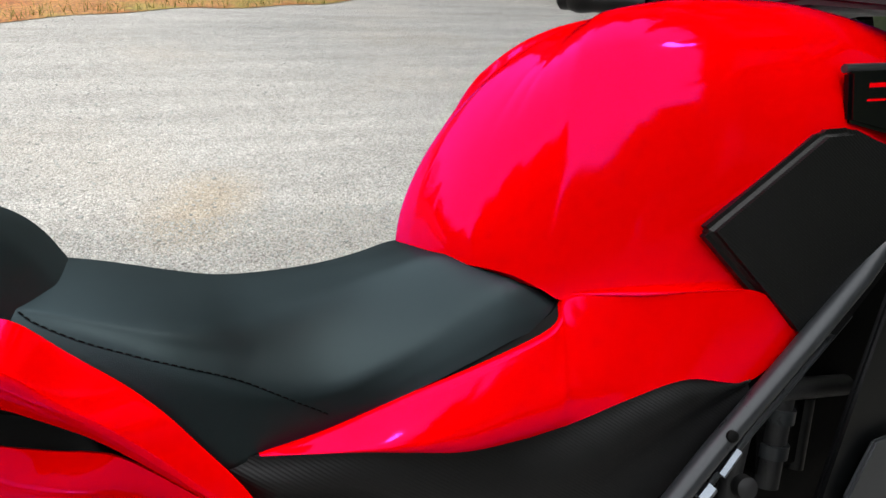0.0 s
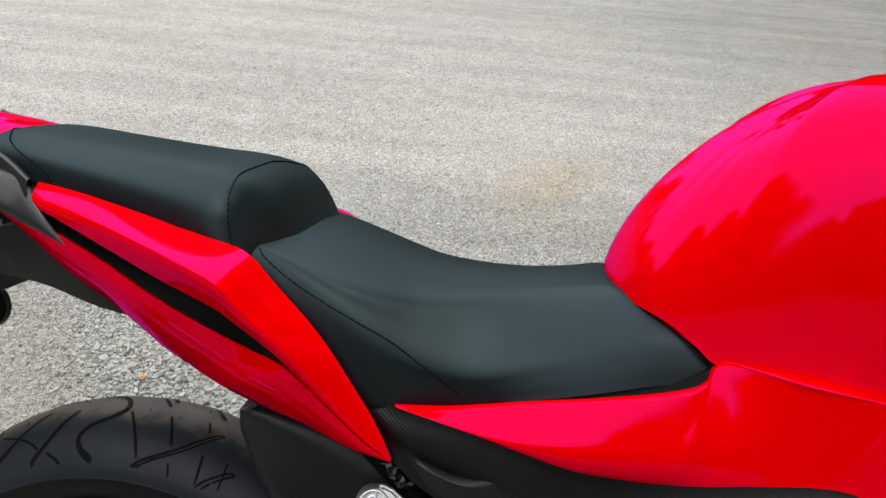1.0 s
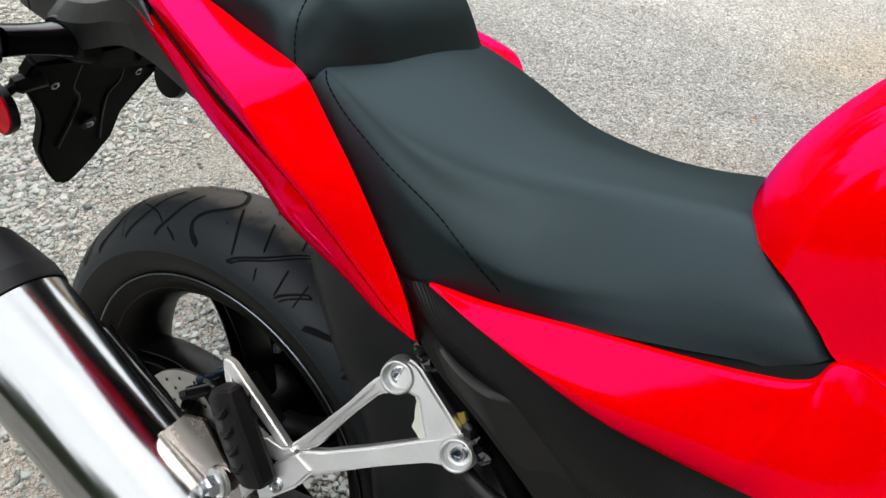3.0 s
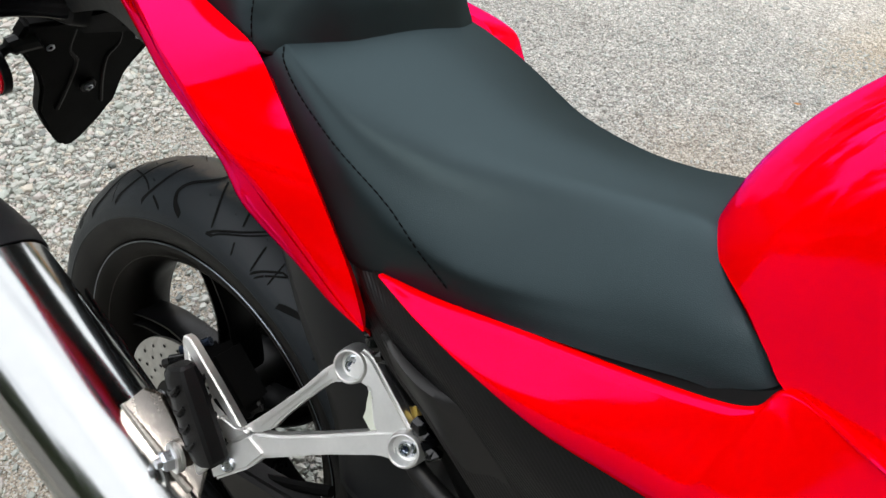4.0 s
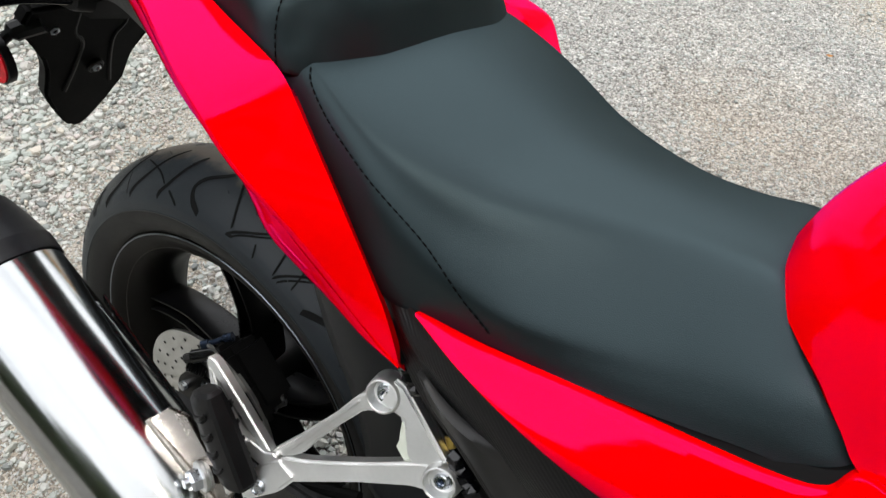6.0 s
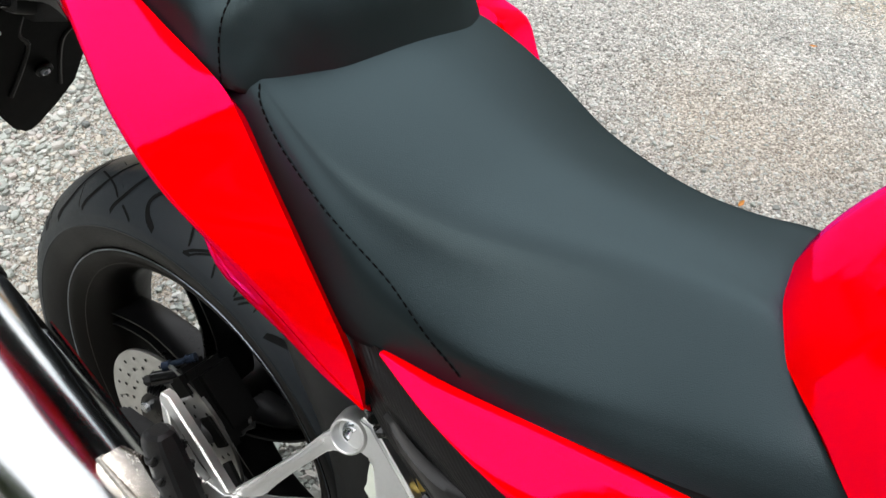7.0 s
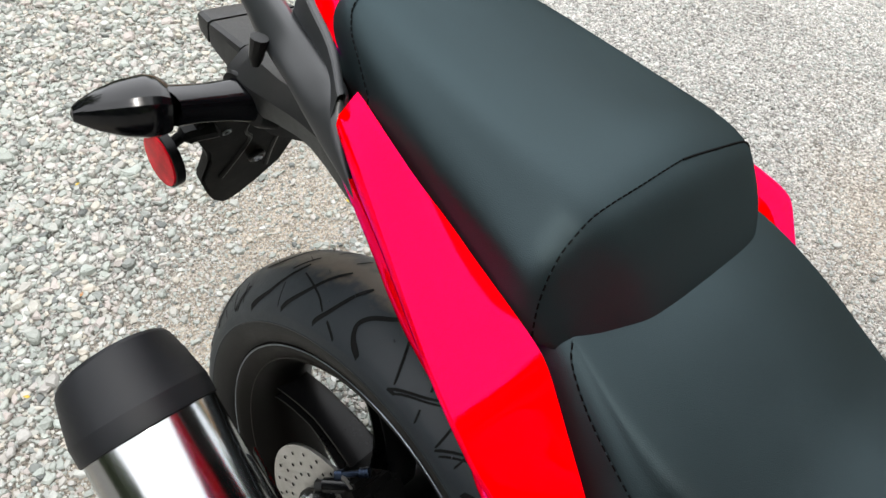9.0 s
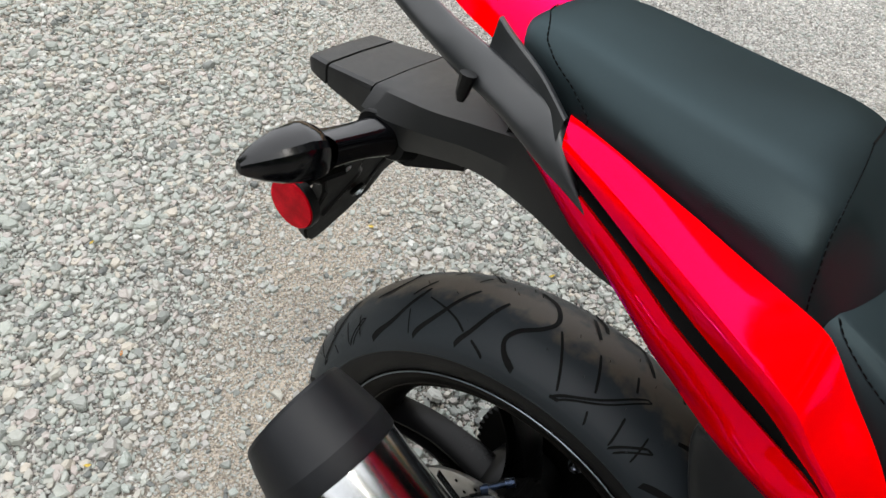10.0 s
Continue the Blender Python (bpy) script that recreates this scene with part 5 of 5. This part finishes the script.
front = cr([(0.150, 0, 0.690), (0.19, 0, 0.682), (0.24, 0, 0.668), (0.30, 0, 0.64), (0.335, 0, 0.60), (0.35, 0, 0.54), (0.355, 0, 0.48), (0.355, 0, 0.42)], 30)
rows = []
for u, y_ in ((0, 0.080), (0.03, 0.085), (0.15, 0.089), (0.4, 0.093), (0.7, 0.094), (0.9, 0.090), (1.0, 0.080)):
    r = edge * (1 - u) + front * u
    r[:, 1] = -y_
    rows.append(r)
left = [r * [1, -1, 1] for r in rows[::-1]]
mid = front + [0.004, 0, 0.004]
mud_in = part("mudguard", grid(rows + [mid] + left), HUGGER, bike, "matt black plastic inner mudguard", thick=0.003, sharp=60)
lip_pts = [rows[0][0], (0.137, -0.06, 0.690), (0.140, 0, 0.694), (0.137, 0.06, 0.690), rows[0][0] * [1, -1, 1]]
tops = [r[0] for r in rows] + [mid[0]] + [r[0] for r in left]
part("mudguard_crown", grid([crn(lip_pts, 15), crn([tops[3], (0.17, -0.06, 0.692), (0.17, 0, 0.695), (0.17, 0.06, 0.692), tops[3] * np.array([1, -1, 1])], 15), crn([tops[6], (0.22, -0.05, 0.685), (0.22, 0, 0.688), (0.22, 0.05, 0.685), tops[6] * np.array([1, -1, 1])], 15)]), HUGGER, mud_in, thick=0.003)

# silencer
MA, MD = Vector((-0.1, -0.239, 0.548)), Vector((0.25, 0.011, -0.133)).normalized()
muf = part("silencer", lathe([(-0.004, 0.056), (0.0, 0.0595), (0.004, 0.0602), (0.30, 0.0602), (0.40, 0.058), (0.46, 0.045), (0.50, 0.028)], MA, MD, 64), STEEL, bike, "polished stainless silencer with a matt black end cap")
cap = [(0.004, 0.0612), (0.003, 0.0622), (-0.004, 0.0626), (-0.016, 0.0628), (-0.018, 0.0622), (-0.040, 0.0580), (-0.058, 0.0535), (-0.061, 0.0515), (-0.061, 0.048), (-0.046, 0.032), (-0.04, 0.026), (0.0, 0.025)]
bmc = lathe(cap, MA, MD, 56)
for v in bmc.verts:  # the cap's mouth is cut at a slant
    s_ = (v.co - MA).dot(MD)
    if s_ < -0.018:
        up_ = (v.co - MA - MD * s_)
        v.co += MD * (0.22 * (-up_.z) * min(1, (-s_ - 0.018) / 0.042))
part("end_cap", bmc, HEATBLACK, muf, "matt black tapered end cap", sharp=12)
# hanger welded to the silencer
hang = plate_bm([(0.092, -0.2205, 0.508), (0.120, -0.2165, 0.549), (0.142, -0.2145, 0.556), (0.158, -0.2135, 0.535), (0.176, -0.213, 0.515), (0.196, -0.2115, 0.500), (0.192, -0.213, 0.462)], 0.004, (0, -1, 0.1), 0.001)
part("silencer_hanger", hang, STEEL_WARM, muf, "steel hanger plate with reflected gravel brown in its colour")
part("weld", tube_bm(cr([(0.094, -0.2225, 0.5125), (0.122, -0.2215, 0.498), (0.151, -0.220, 0.4825), (0.168, -0.219, 0.4735), (0.182, -0.2175, 0.4665)], 36), [0.0036 + 0.0003 * math.sin(k * 2.1) for k in range(36)], 8), WELD, muf, "rough weld bead")
HB, HA = Vector((0.167, -0.2185, 0.501)), Vector((-0.25, -1, 0.05)).normalized()
part("washer", lathe([(0.0, 0), (0.0, 0.0138), (0.0025, 0.0142), (0.0033, 0.0125), (0.004, 0.0140), (0.0065, 0.0140), (0.0075, 0.0118), (0.0078, 0.0)], HB, HA, 28), ALLOY, muf, "stacked steel washers")
part("hanger_bolt", lathe([(0.0075, 0.0), (0.0075, 0.0100), (0.0145, 0.0098), (0.0165, 0.0078), (0.0165, 0.0)], HB, HA, 6), BOLT, muf, "zinc-plated hanger bolt", sharp=20)
part("bolt_end", tube_bm([HB + HA * 0.015, HB + HA * 0.021], [0.0048, 0.0044], 12), BOLT, muf)
part("heat_strip", plate_bm([(-0.03, -0.178, 0.548), (0.12, -0.178, 0.468), (0.12, -0.178, 0.459), (-0.03, -0.178, 0.540)], 0.002, (0, -1, 0)), STEEL, muf)


# pillion peg bracket: a flat casting with two ring bosses and a loop
NB = Vector((0.141, -0.915, 0.378))
B1, B2 = Vector((0.278, -0.146, 0.641)), Vector((0.3466, -0.1537, 0.6075))


def cast(bm, outline, lift, thick, bevel=0.0022):
    """A flat bar of the casting; its outer face stands proud of the bracket's plane by lift."""
    return plate_bm([Vector(p) + NB * (lift - thick) for p in outline], thick, NB, bevel, 3, bm=bm)


bm = bmesh.new()
cast(bm, [(0.2650, -0.1500, 0.6375), (0.2591, -0.154, 0.6299), (0.248, -0.165, 0.6074), (0.2287, -0.1809, 0.5764), (0.212, -0.193, 0.552), (0.226, -0.189, 0.554), (0.2385, -0.1832, 0.5654), (0.2423, -0.1784, 0.5757), (0.2541, -0.1672, 0.5983), (0.2694, -0.1545, 0.6233), (0.2775, -0.1525, 0.6270)], 0.0, 0.013)
cast(bm, [(0.2625, -0.1530, 0.6310), (0.2565, -0.1595, 0.618), (0.2412, -0.172, 0.593), (0.224, -0.186, 0.565), (0.229, -0.185, 0.563), (0.2450, -0.1715, 0.591), (0.2585, -0.1595, 0.6165), (0.2650, -0.1530, 0.6285)], 0.0028, 0.006, 0.0012)
cast(bm, [(0.225, -0.190, 0.556), (0.2443, -0.1833, 0.5633), (0.2824, -0.1688, 0.5843), (0.3237, -0.1521, 0.6092), (0.3325, -0.1492, 0.6140), (0.3400, -0.1545, 0.5975), (0.3417, -0.1558, 0.5937), (0.3277, -0.1593, 0.5903), (0.2896, -0.1736, 0.57), (0.2336, -0.1964, 0.5358), (0.218, -0.199, 0.537)], 0.0015, 0.014, 0.003)
cast(bm, [(0.279, -0.139, 0.657), (0.2905, -0.138, 0.655), (0.3525, -0.146, 0.6135), (0.3455, -0.1535, 0.598), (0.316, -0.1548, 0.6057), (0.2996, -0.1466, 0.6316), (0.276, -0.149, 0.634)], -0.0005, 0.015, 0.0028)
cast(bm, [(0.1985, -0.211, 0.5137), (0.2098, -0.1976, 0.5417), (0.2225, -0.1905, 0.5545), (0.2437, -0.1904, 0.5466), (0.2345, -0.2, 0.528), (0.2085, -0.214, 0.5025)], 0.004, 0.020, 0.003)
for p in (B1, B2):
    lathe([(-0.016, 0.0), (-0.016, 0.0160), (-0.004, 0.0150), (0.0010, 0.0142), (0.0024, 0.0134), (0.0026, 0.0124), (0.0018, 0.0116), (-0.0080, 0.0108), (-0.0088, 0.0)], p, NB, 40, bm=bm)
brk = part("peg_bracket", bm, ALLOY, bike, "cast aluminium pillion peg bracket", sharp=32)
for p in (B1, B2):
    part("bolt", lathe([(-0.0086, 0.0082), (-0.0066, 0.0080), (-0.0062, 0.0062), (-0.0024, 0.0060), (-0.0014, 0.0050), (-0.0014, 0.0034), (-0.0040, 0.0031), (-0.0040, 0)], p, NB, 28), BOLT, brk, "zinc socket bolt")
    part("bolt_socket", lathe([(-0.0038, 0.0030), (-0.0036, 0)], p, NB, 6), BLUEBOLT, brk)
part("pivot_pin", lathe([(0, 0), (0, 0.0068), (0.0026, 0.0064), (0.0034, 0.0048), (0.0025, 0.0035), (0.0025, 0)], Vector((0.2170, -0.2045, 0.5235)) + NB * 0.0042, NB, 20), BOLT, brk)
part("peg_yoke", cast(bmesh.new(), [(0.184, -0.216, 0.5095), (0.196, -0.2085, 0.526), (0.2045, -0.2075, 0.5215), (0.194, -0.219, 0.4985)], 0.004, 0.012, 0.002), ALLOY, brk)
# heel loop: two legs and a foot with a gap between them
bm = bmesh.new()
cast(bm, [(0.1336, -0.1848, 0.6015), (0.1411, -0.1836, 0.6011), (0.1795, -0.1867, 0.5792), (0.2166, -0.1903, 0.5568), (0.209, -0.1925, 0.5535), (0.1757, -0.1904, 0.5717), (0.1439, -0.1879, 0.5897), (0.1345, -0.1875, 0.5945)], 0.007, 0.011, 0.0016)
cast(bm, [(0.1345, -0.1872, 0.5950), (0.1431, -0.1873, 0.5914), (0.1572, -0.1925, 0.5735), (0.1813, -0.195, 0.5585), (0.1943, -0.1946, 0.5548), (0.1912, -0.1994, 0.5442), (0.1679, -0.1975, 0.5575), (0.1506, -0.195, 0.5699)], 0.0064, 0.010, 0.0014)
cast(bm, [(0.1905, -0.1994, 0.5442), (0.1938, -0.1943, 0.5557), (0.2104, -0.1928, 0.5532), (0.2170, -0.1905, 0.5565), (0.2225, -0.1905, 0.5544), (0.2104, -0.198, 0.5404)], 0.0050, 0.009, 0.0014)
part("loop_guard", bm, ALLOY, brk, "cast aluminium heel loop", sharp=32)
part("shim", plate_bm([(0.2981, -0.142, 0.6275), (0.3000, -0.1445, 0.6175), (0.3025, -0.1472, 0.6130), (0.3020, -0.1487, 0.6060), (0.3117, -0.1499, 0.5997), (0.3306, -0.143, 0.6093)], 0.003, NB, 0.0005), GLUE, brk, "milky translucent shim plate")
# folded rubber peg
pc = [Vector(p) for p in ((0.1575, -0.212, 0.601), (0.178, -0.215, 0.570), (0.197, -0.217, 0.545), (0.201, -0.215, 0.522))]
ax_ = (pc[-1] - pc[0]).normalized()
sd = ax_.cross(Vector((0.3, 1, -0.2))).normalized()
nn_ = sd.cross(ax_)
rows = []
for u, lo_, hi_, t_ in ((0, -0.004, 0.013, 0.006), (0.03, -0.012, 0.016, 0.009), (0.13, -0.0215, 0.0175, 0.011), (0.45, -0.0225, 0.0205, 0.012), (0.80, -0.0195, 0.0235, 0.012), (0.93, -0.0165, 0.0235, 0.0115), (0.985, -0.014, 0.020, 0.010), (1.0, -0.012, 0.016, 0.008)):
    c = pc[0].lerp(pc[-1], u)
    m_, w_ = (lo_ + hi_) / 2, (hi_ - lo_) / 2
    rows.append([c + sd * (m_ + w_ * a) + nn_ * t_ * b for a, b in ((-0.9, -0.75), (-1, -0.5), (-1.0, 0.4), (-0.85, 0.8), (-0.3, 1.05), (0.3, 1.05), (0.85, 0.8), (1.0, 0.4), (1, -0.5), (0.9, -0.75), (0.25, -1.12), (-0.3, -1.12))])
bm = grid(rows, close_v=True)
bmesh.ops.holes_fill(bm, edges=[e for e in bm.edges if e.is_boundary], sides=0)
peg = part("pillion_peg", bm, PEGRUBBER, bike, "folded black rubber pillion foot peg", sharp=24)
for u in (0.24, 0.44, 0.62, 0.80):
    for face in (-1, 1):
        c = pc[0].lerp(pc[-1], u) + nn_ * face * 0.0132
        for nm, mat, lift, back, rad in (("peg_rib", PEGRUBBER, 0.0002, 0.0, 0.0022), ("peg_groove", GROOVE_SHADE, -0.0009, 0.0030, 0.0017)):
            bow = [c + sd * q + ax_ * (back - 0.0045 * (q / 0.011) ** 2 - 0.20 * q) + nn_ * face * (lift - 0.0012 * (q / 0.011) ** 2) for q in (-0.008, -0.003, 0.003, 0.008, 0.012)]
            part(nm, tube_bm(bow, [rad * 0.4, rad, rad, rad * 0.9, rad * 0.4], 8), mat, peg)

# frame, hidden engine bay and what shows between the panels
tb = part("frame_tube", tube_bm([(0.585, -0.182, 0.600), (0.66, -0.184, 0.665), (0.767, -0.186, 0.749), (0.83, -0.184, 0.795), (0.93, -0.165, 0.86)], 0.0100, 16), TUBE, bike, "dark grey painted frame tube")
part("tube_clip", lathe([(0, 0.0055), (0.002, 0.005), (0.003, 0.003), (0.003, 0)], (0.672, -0.1935, 0.681), (-0.3, -0.9, 0.4), 14), DARK, tb)
part("engine_block", box_bm((0.70, 0, 0.50), (0.46, 0.22, 0.40), (0, 0, 0), 0.03), DARK, bike, "dark engine block")
part("airbox", box_bm((0.44, 0, 0.62), (0.20, 0.20, 0.18), (0, 0, 0), 0.03), DARK, bike, "dark airbox under the seat")
part("radiator", box_bm((0.90, 0, 0.72), (0.30, 0.26, 0.30), (0, 0, 0), 0.02), DARK, bike, "black radiator and ducting behind the fairing")
part("seat_pan", box_bm((0.33, 0, 0.735), (0.42, 0.22, 0.08), (0, 0, 0), 0.02), DARK, bike, "black seat pan")
part("under_tail", box_bm((0.03, 0, 0.825), (0.30, 0.19, 0.08), (0, 8, 0), 0.02), DARK, bike, "black under-tail tray")
part("subframe_rail", tube_bm([(0.262, -0.125, 0.690), (0.30, -0.120, 0.650), (0.37, -0.115, 0.590), (0.42, -0.115, 0.54)], 0.010, 12), DARK, bike, "black subframe rail")
for a_, b_ in (((0.284, -0.140, 0.684), (0.306, -0.141, 0.662)), ((0.345, -0.139, 0.627), (0.368, -0.141, 0.606))):
    a_, b_ = Vector(a_), Vector(b_)
    wrap = [a_.lerp(b_, k / 15) + Vector(rng.uniform(-0.0016, 0.0016, 3)) for k in range(16)]
    part("wire_wrap", tube_bm(wrap, list(rng.uniform(0.0055, 0.0085, 16)), 7), GLOSSBLACK, bike, "crumpled black plastic wire wrap", smooth=False)
part("breather_hose", tube_bm(cr([(0.337, -0.130, 0.592), (0.350, -0.133, 0.574), (0.370, -0.134, 0.566), (0.391, -0.135, 0.561), (0.42, -0.135, 0.545)], 24), 0.0085, 14), SMOOTHBLACK, bike, "smooth black breather hose")
part("frame_nut", lathe([(0, 0), (0, 0.0042), (0.004, 0.0038), (0.004, 0)], (0.345, -0.136, 0.622), (0, -1, 0.2), 6), BOLT, bike)
part("yellow_collar", tube_bm([(0.3375, -0.128, 0.6175), (0.3315, -0.126, 0.6245)], 0.0042, 10), BRASS, bike)
rod = part("linkage_rod", tube_bm([(0.672, -0.165, 0.618), (0.727, -0.165, 0.663), (0.845, -0.165, 0.753)], [0.0035, 0.0035, 0.0032], 8), TUBE, bike, "thin control rod")
part("rod_end", tube_bm([(0.687, -0.167, 0.629), (0.707, -0.167, 0.648)], 0.0052, 6), ZINC, rod)
part("rod_nut", tube_bm([(0.664, -0.167, 0.611), (0.676, -0.167, 0.621)], 0.0075, 6), ZINC, rod)
for p, q, r in (((0.783, -0.130, 0.575), (0.801, -0.130, 0.672), 0.0135), ((0.770, -0.140, 0.682), (0.885, -0.135, 0.664), 0.011), ((0.730, -0.128, 0.560), (0.752, -0.128, 0.640), 0.010), ((0.83, -0.125, 0.58), (0.842, -0.125, 0.655), 0.009)):
    part("engine_pipe", tube_bm([p, q], r, 14), GREYCAST, bike)
for a_, b_ in (((0.789, -0.130, 0.606), (0.7915, -0.130, 0.620)), ((0.796, -0.130, 0.642), (0.7985, -0.130, 0.656))):
    part("pipe_clamp", tube_bm([a_, b_], 0.0165, 16), TUBE, bike)
part("hose_end", lathe([(0, 0), (0, 0.012), (0.010, 0.011), (0.012, 0.006), (0.012, 0)], (0.742, -0.140, 0.590), (-0.2, -1, 0.2), 18), GREYCAST, bike)
both("fairing", plate_bm([(0.762, -0.200, 0.60), (0.800, -0.203, 0.703), (0.838, -0.204, 0.795), (0.90, -0.206, 0.83), (1.05, -0.20, 0.85), (1.10, -0.20, 0.62), (0.95, -0.20, 0.50), (0.80, -0.20, 0.50)], 0.008, (0.15, -1, 0.1), 0.003), PLASTIC, bike, "black side fairing")
both("fairing_insert", plate_bm([(0.785, -0.2135, 0.605), (0.818, -0.2135, 0.652), (0.87, -0.2135, 0.655), (0.90, -0.2135, 0.57), (0.80, -0.2135, 0.55)], 0.006, (0.15, -1, 0.1), 0.002), TUBE, bike, "grey fairing insert")
fb = both("front_fairing", plate_bm([(0.822, -0.158, 0.980), (0.90, -0.165, 0.980), (1.02, -0.17, 0.99), (1.02, -0.17, 0.90), (0.90, -0.165, 0.915), (0.824, -0.158, 0.935)], 0.010, (0, -1, 0), 0.003), GLOSSBLACK, bike, "black upper fairing with red pinstripes")[0]
for z_, h_ in ((0.9685, 0.004), (0.9545, 0.002)):
    part("pinstripe", plate_bm([(0.838, -0.1685, z_), (0.90, -0.1755, z_), (0.90, -0.1755, z_ - h_), (0.838, -0.1685, z_ - h_)], 0.0008, (0, -1, 0)), RED, fb, "red pinstripe")
part("fairing_rim", tube_bm([(0.820, -0.162, 0.982), (0.90, -0.169, 0.982), (1.02, -0.174, 0.992)], 0.004, 8), TUBE, fb)

# steering head and bars
part("top_yoke", plate_bm([(0.93, -0.13, 1.035), (0.90, -0.05, 1.055), (0.90, 0.05, 1.055), (0.93, 0.13, 1.035), (1.03, 0.14, 1.03), (1.05, 0, 1.05), (1.03, -0.14, 1.03)], 0.022, (0, 0, 1), 0.005), GREYCAST, bike, "dark steering yoke")
for s in (-1, 1):
    part("fork_leg", tube_bm([(1.0, s * 0.105, 1.09), (1.13, s * 0.105, 0.79), (1.14, s * 0.105, 0.77), (1.385, s * 0.09, 0.29)], [0.026, 0.026, 0.022, 0.022], 18), DARK, bike)
    bar = part("handlebar", tube_bm([(1.0, s * 0.10, 1.075), (0.965, s * 0.20, 1.080), (0.925, s * 0.30, 1.097)], 0.011, 14), PLASTIC, bike, "black clip-on handlebar")
    part("clip", lathe([(-0.014, 0.034), (0.014, 0.034), (0.014, 0.026), (-0.014, 0.026)], (1.0, s * 0.105, 1.072), (0.25, 0, -1), 20, close=True), PLASTIC, bar)
    gp = [(0.942, s * 0.245, 1.092), (0.903, s * 0.350, 1.111), (0.896, s * 0.371, 1.115)]
    part("grip", tube_bm(cr(gp, 14), [0.0185, 0.0165, 0.0165, 0.017, 0.0175, 0.018, 0.018, 0.0175, 0.017, 0.0168, 0.018, 0.0195, 0.0195, 0.017], 18), PLASTIC, bar, "ribbed black rubber grip")
    part("bar_end", tube_bm([(0.897, s * 0.369, 1.1145), (0.891, s * 0.389, 1.118), (0.889, s * 0.395, 1.119)], [0.016, 0.0165, 0.012], 18), PLASTIC, bar)
    sw = part("switch_box", box_bm((0.950, s * 0.222, 1.087), (0.045, 0.046, 0.045), (0, 0, s * -18), 0.008), PLASTIC, bar, "black switch housing")
    if s > 0:
        for k in (0, 1):
            part("switch_mark", box_bm((0.928, 0.212 + 0.014 * k, 1.1095 - 0.006), (0.004, 0.006, 0.004), (0, 45, -18), 0), WHITE, bar)
part("instrument_cover", box_bm((1.03, 0, 1.09), (0.10, 0.22, 0.05), (0, -25, 0), 0.015), DARK, bike, "black instrument cowl")
# front wheel between the fork legs
front_wheel = new("front_wheel")
front_wheel.parent = bike
front_wheel.location = (1.385, 0, 0.300)
for src, nm in ((tyre, "tyre"), (rim, "rim")):
    ob = new(nm, src.data)
    ob.parent = front_wheel
    ob.scale = (0.958, 0.72, 0.958)
for k in range(5):
    a = radians(20 + 72 * k)
    part("spoke", tube_bm([(0.03 * math.cos(a), 0, 0.03 * math.sin(a)), (0.19 * math.cos(a + 0.2), 0, 0.19 * math.sin(a + 0.2))], [0.018, 0.012], 8), RIMBLACK, front_wheel)
part("hub", lathe([(-0.05, 0.012), (-0.05, 0.035), (0.05, 0.035), (0.05, 0.012)], (0, 0, 0), (0, 1, 0), 24, close=True), RIMBLACK, front_wheel)
# side stand on the far side
part("side_stand", tube_bm([(0.42, 0.13, 0.30), (0.40, 0.24, 0.14), (0.39, 0.335, 0.012)], [0.014, 0.012, 0.011], 12), GREYCAST, bike, "dark side stand leg")

# leaves and scraps blown on to the gravel
def fallen_leaf(x, y, size, turn, material):
    rows = []
    for u in np.linspace(-1, 1, 9):
        w_ = size * 0.42 * (1 - abs(u) ** 1.7) + size * 0.01
        rows.append([(u * size, w_ * v_, size * (0.12 * v_ * v_ + 0.16 * u * u)) for v_ in np.linspace(-1, 1, 7)])
    leaf = part("fallen_leaf", grid(rows), material, None, thick=0.0004)
    leaf.matrix_world = pose(x, y, 0.010, 6, -5, turn)
    return leaf


LEAF_ORANGE = surface("dry_orange_leaf", (0.42, 0.17, 0.03), 0.6, 0, 0.3, var=0.4, var_scale=60)
LEAF_YELLOW = surface("dry_yellow_leaf", (0.50, 0.36, 0.06), 0.6, 0, 0.3, var=0.3, var_scale=60)
for x, y, size, turn, mat in ((-0.47, 0.852, 0.013, 25, LEAF_ORANGE), (0.366, 1.103, 0.012, 80, LEAF_ORANGE), (-0.607, 0.473, 0.008, 10, LEAF_YELLOW), (-0.232, 0.612, 0.007, 60, LEAF_YELLOW),
                              (-0.757, -0.057, 0.006, 130, LEAF_ORANGE), (-0.621, -0.225, 0.007, 40, LEAF_YELLOW), (-1.024, 0.067, 0.006, 95, LEAF_YELLOW), (0.297, 1.754, 0.010, 15, LEAF_ORANGE)):
    leaf = fallen_leaf(x, y, size, turn, mat)
    tagged(leaf, "small dry orange leaf lying on the gravel" if mat is LEAF_ORANGE else "small yellow leaf scrap lying on the gravel", "leaf", group="leaves on the gravel")
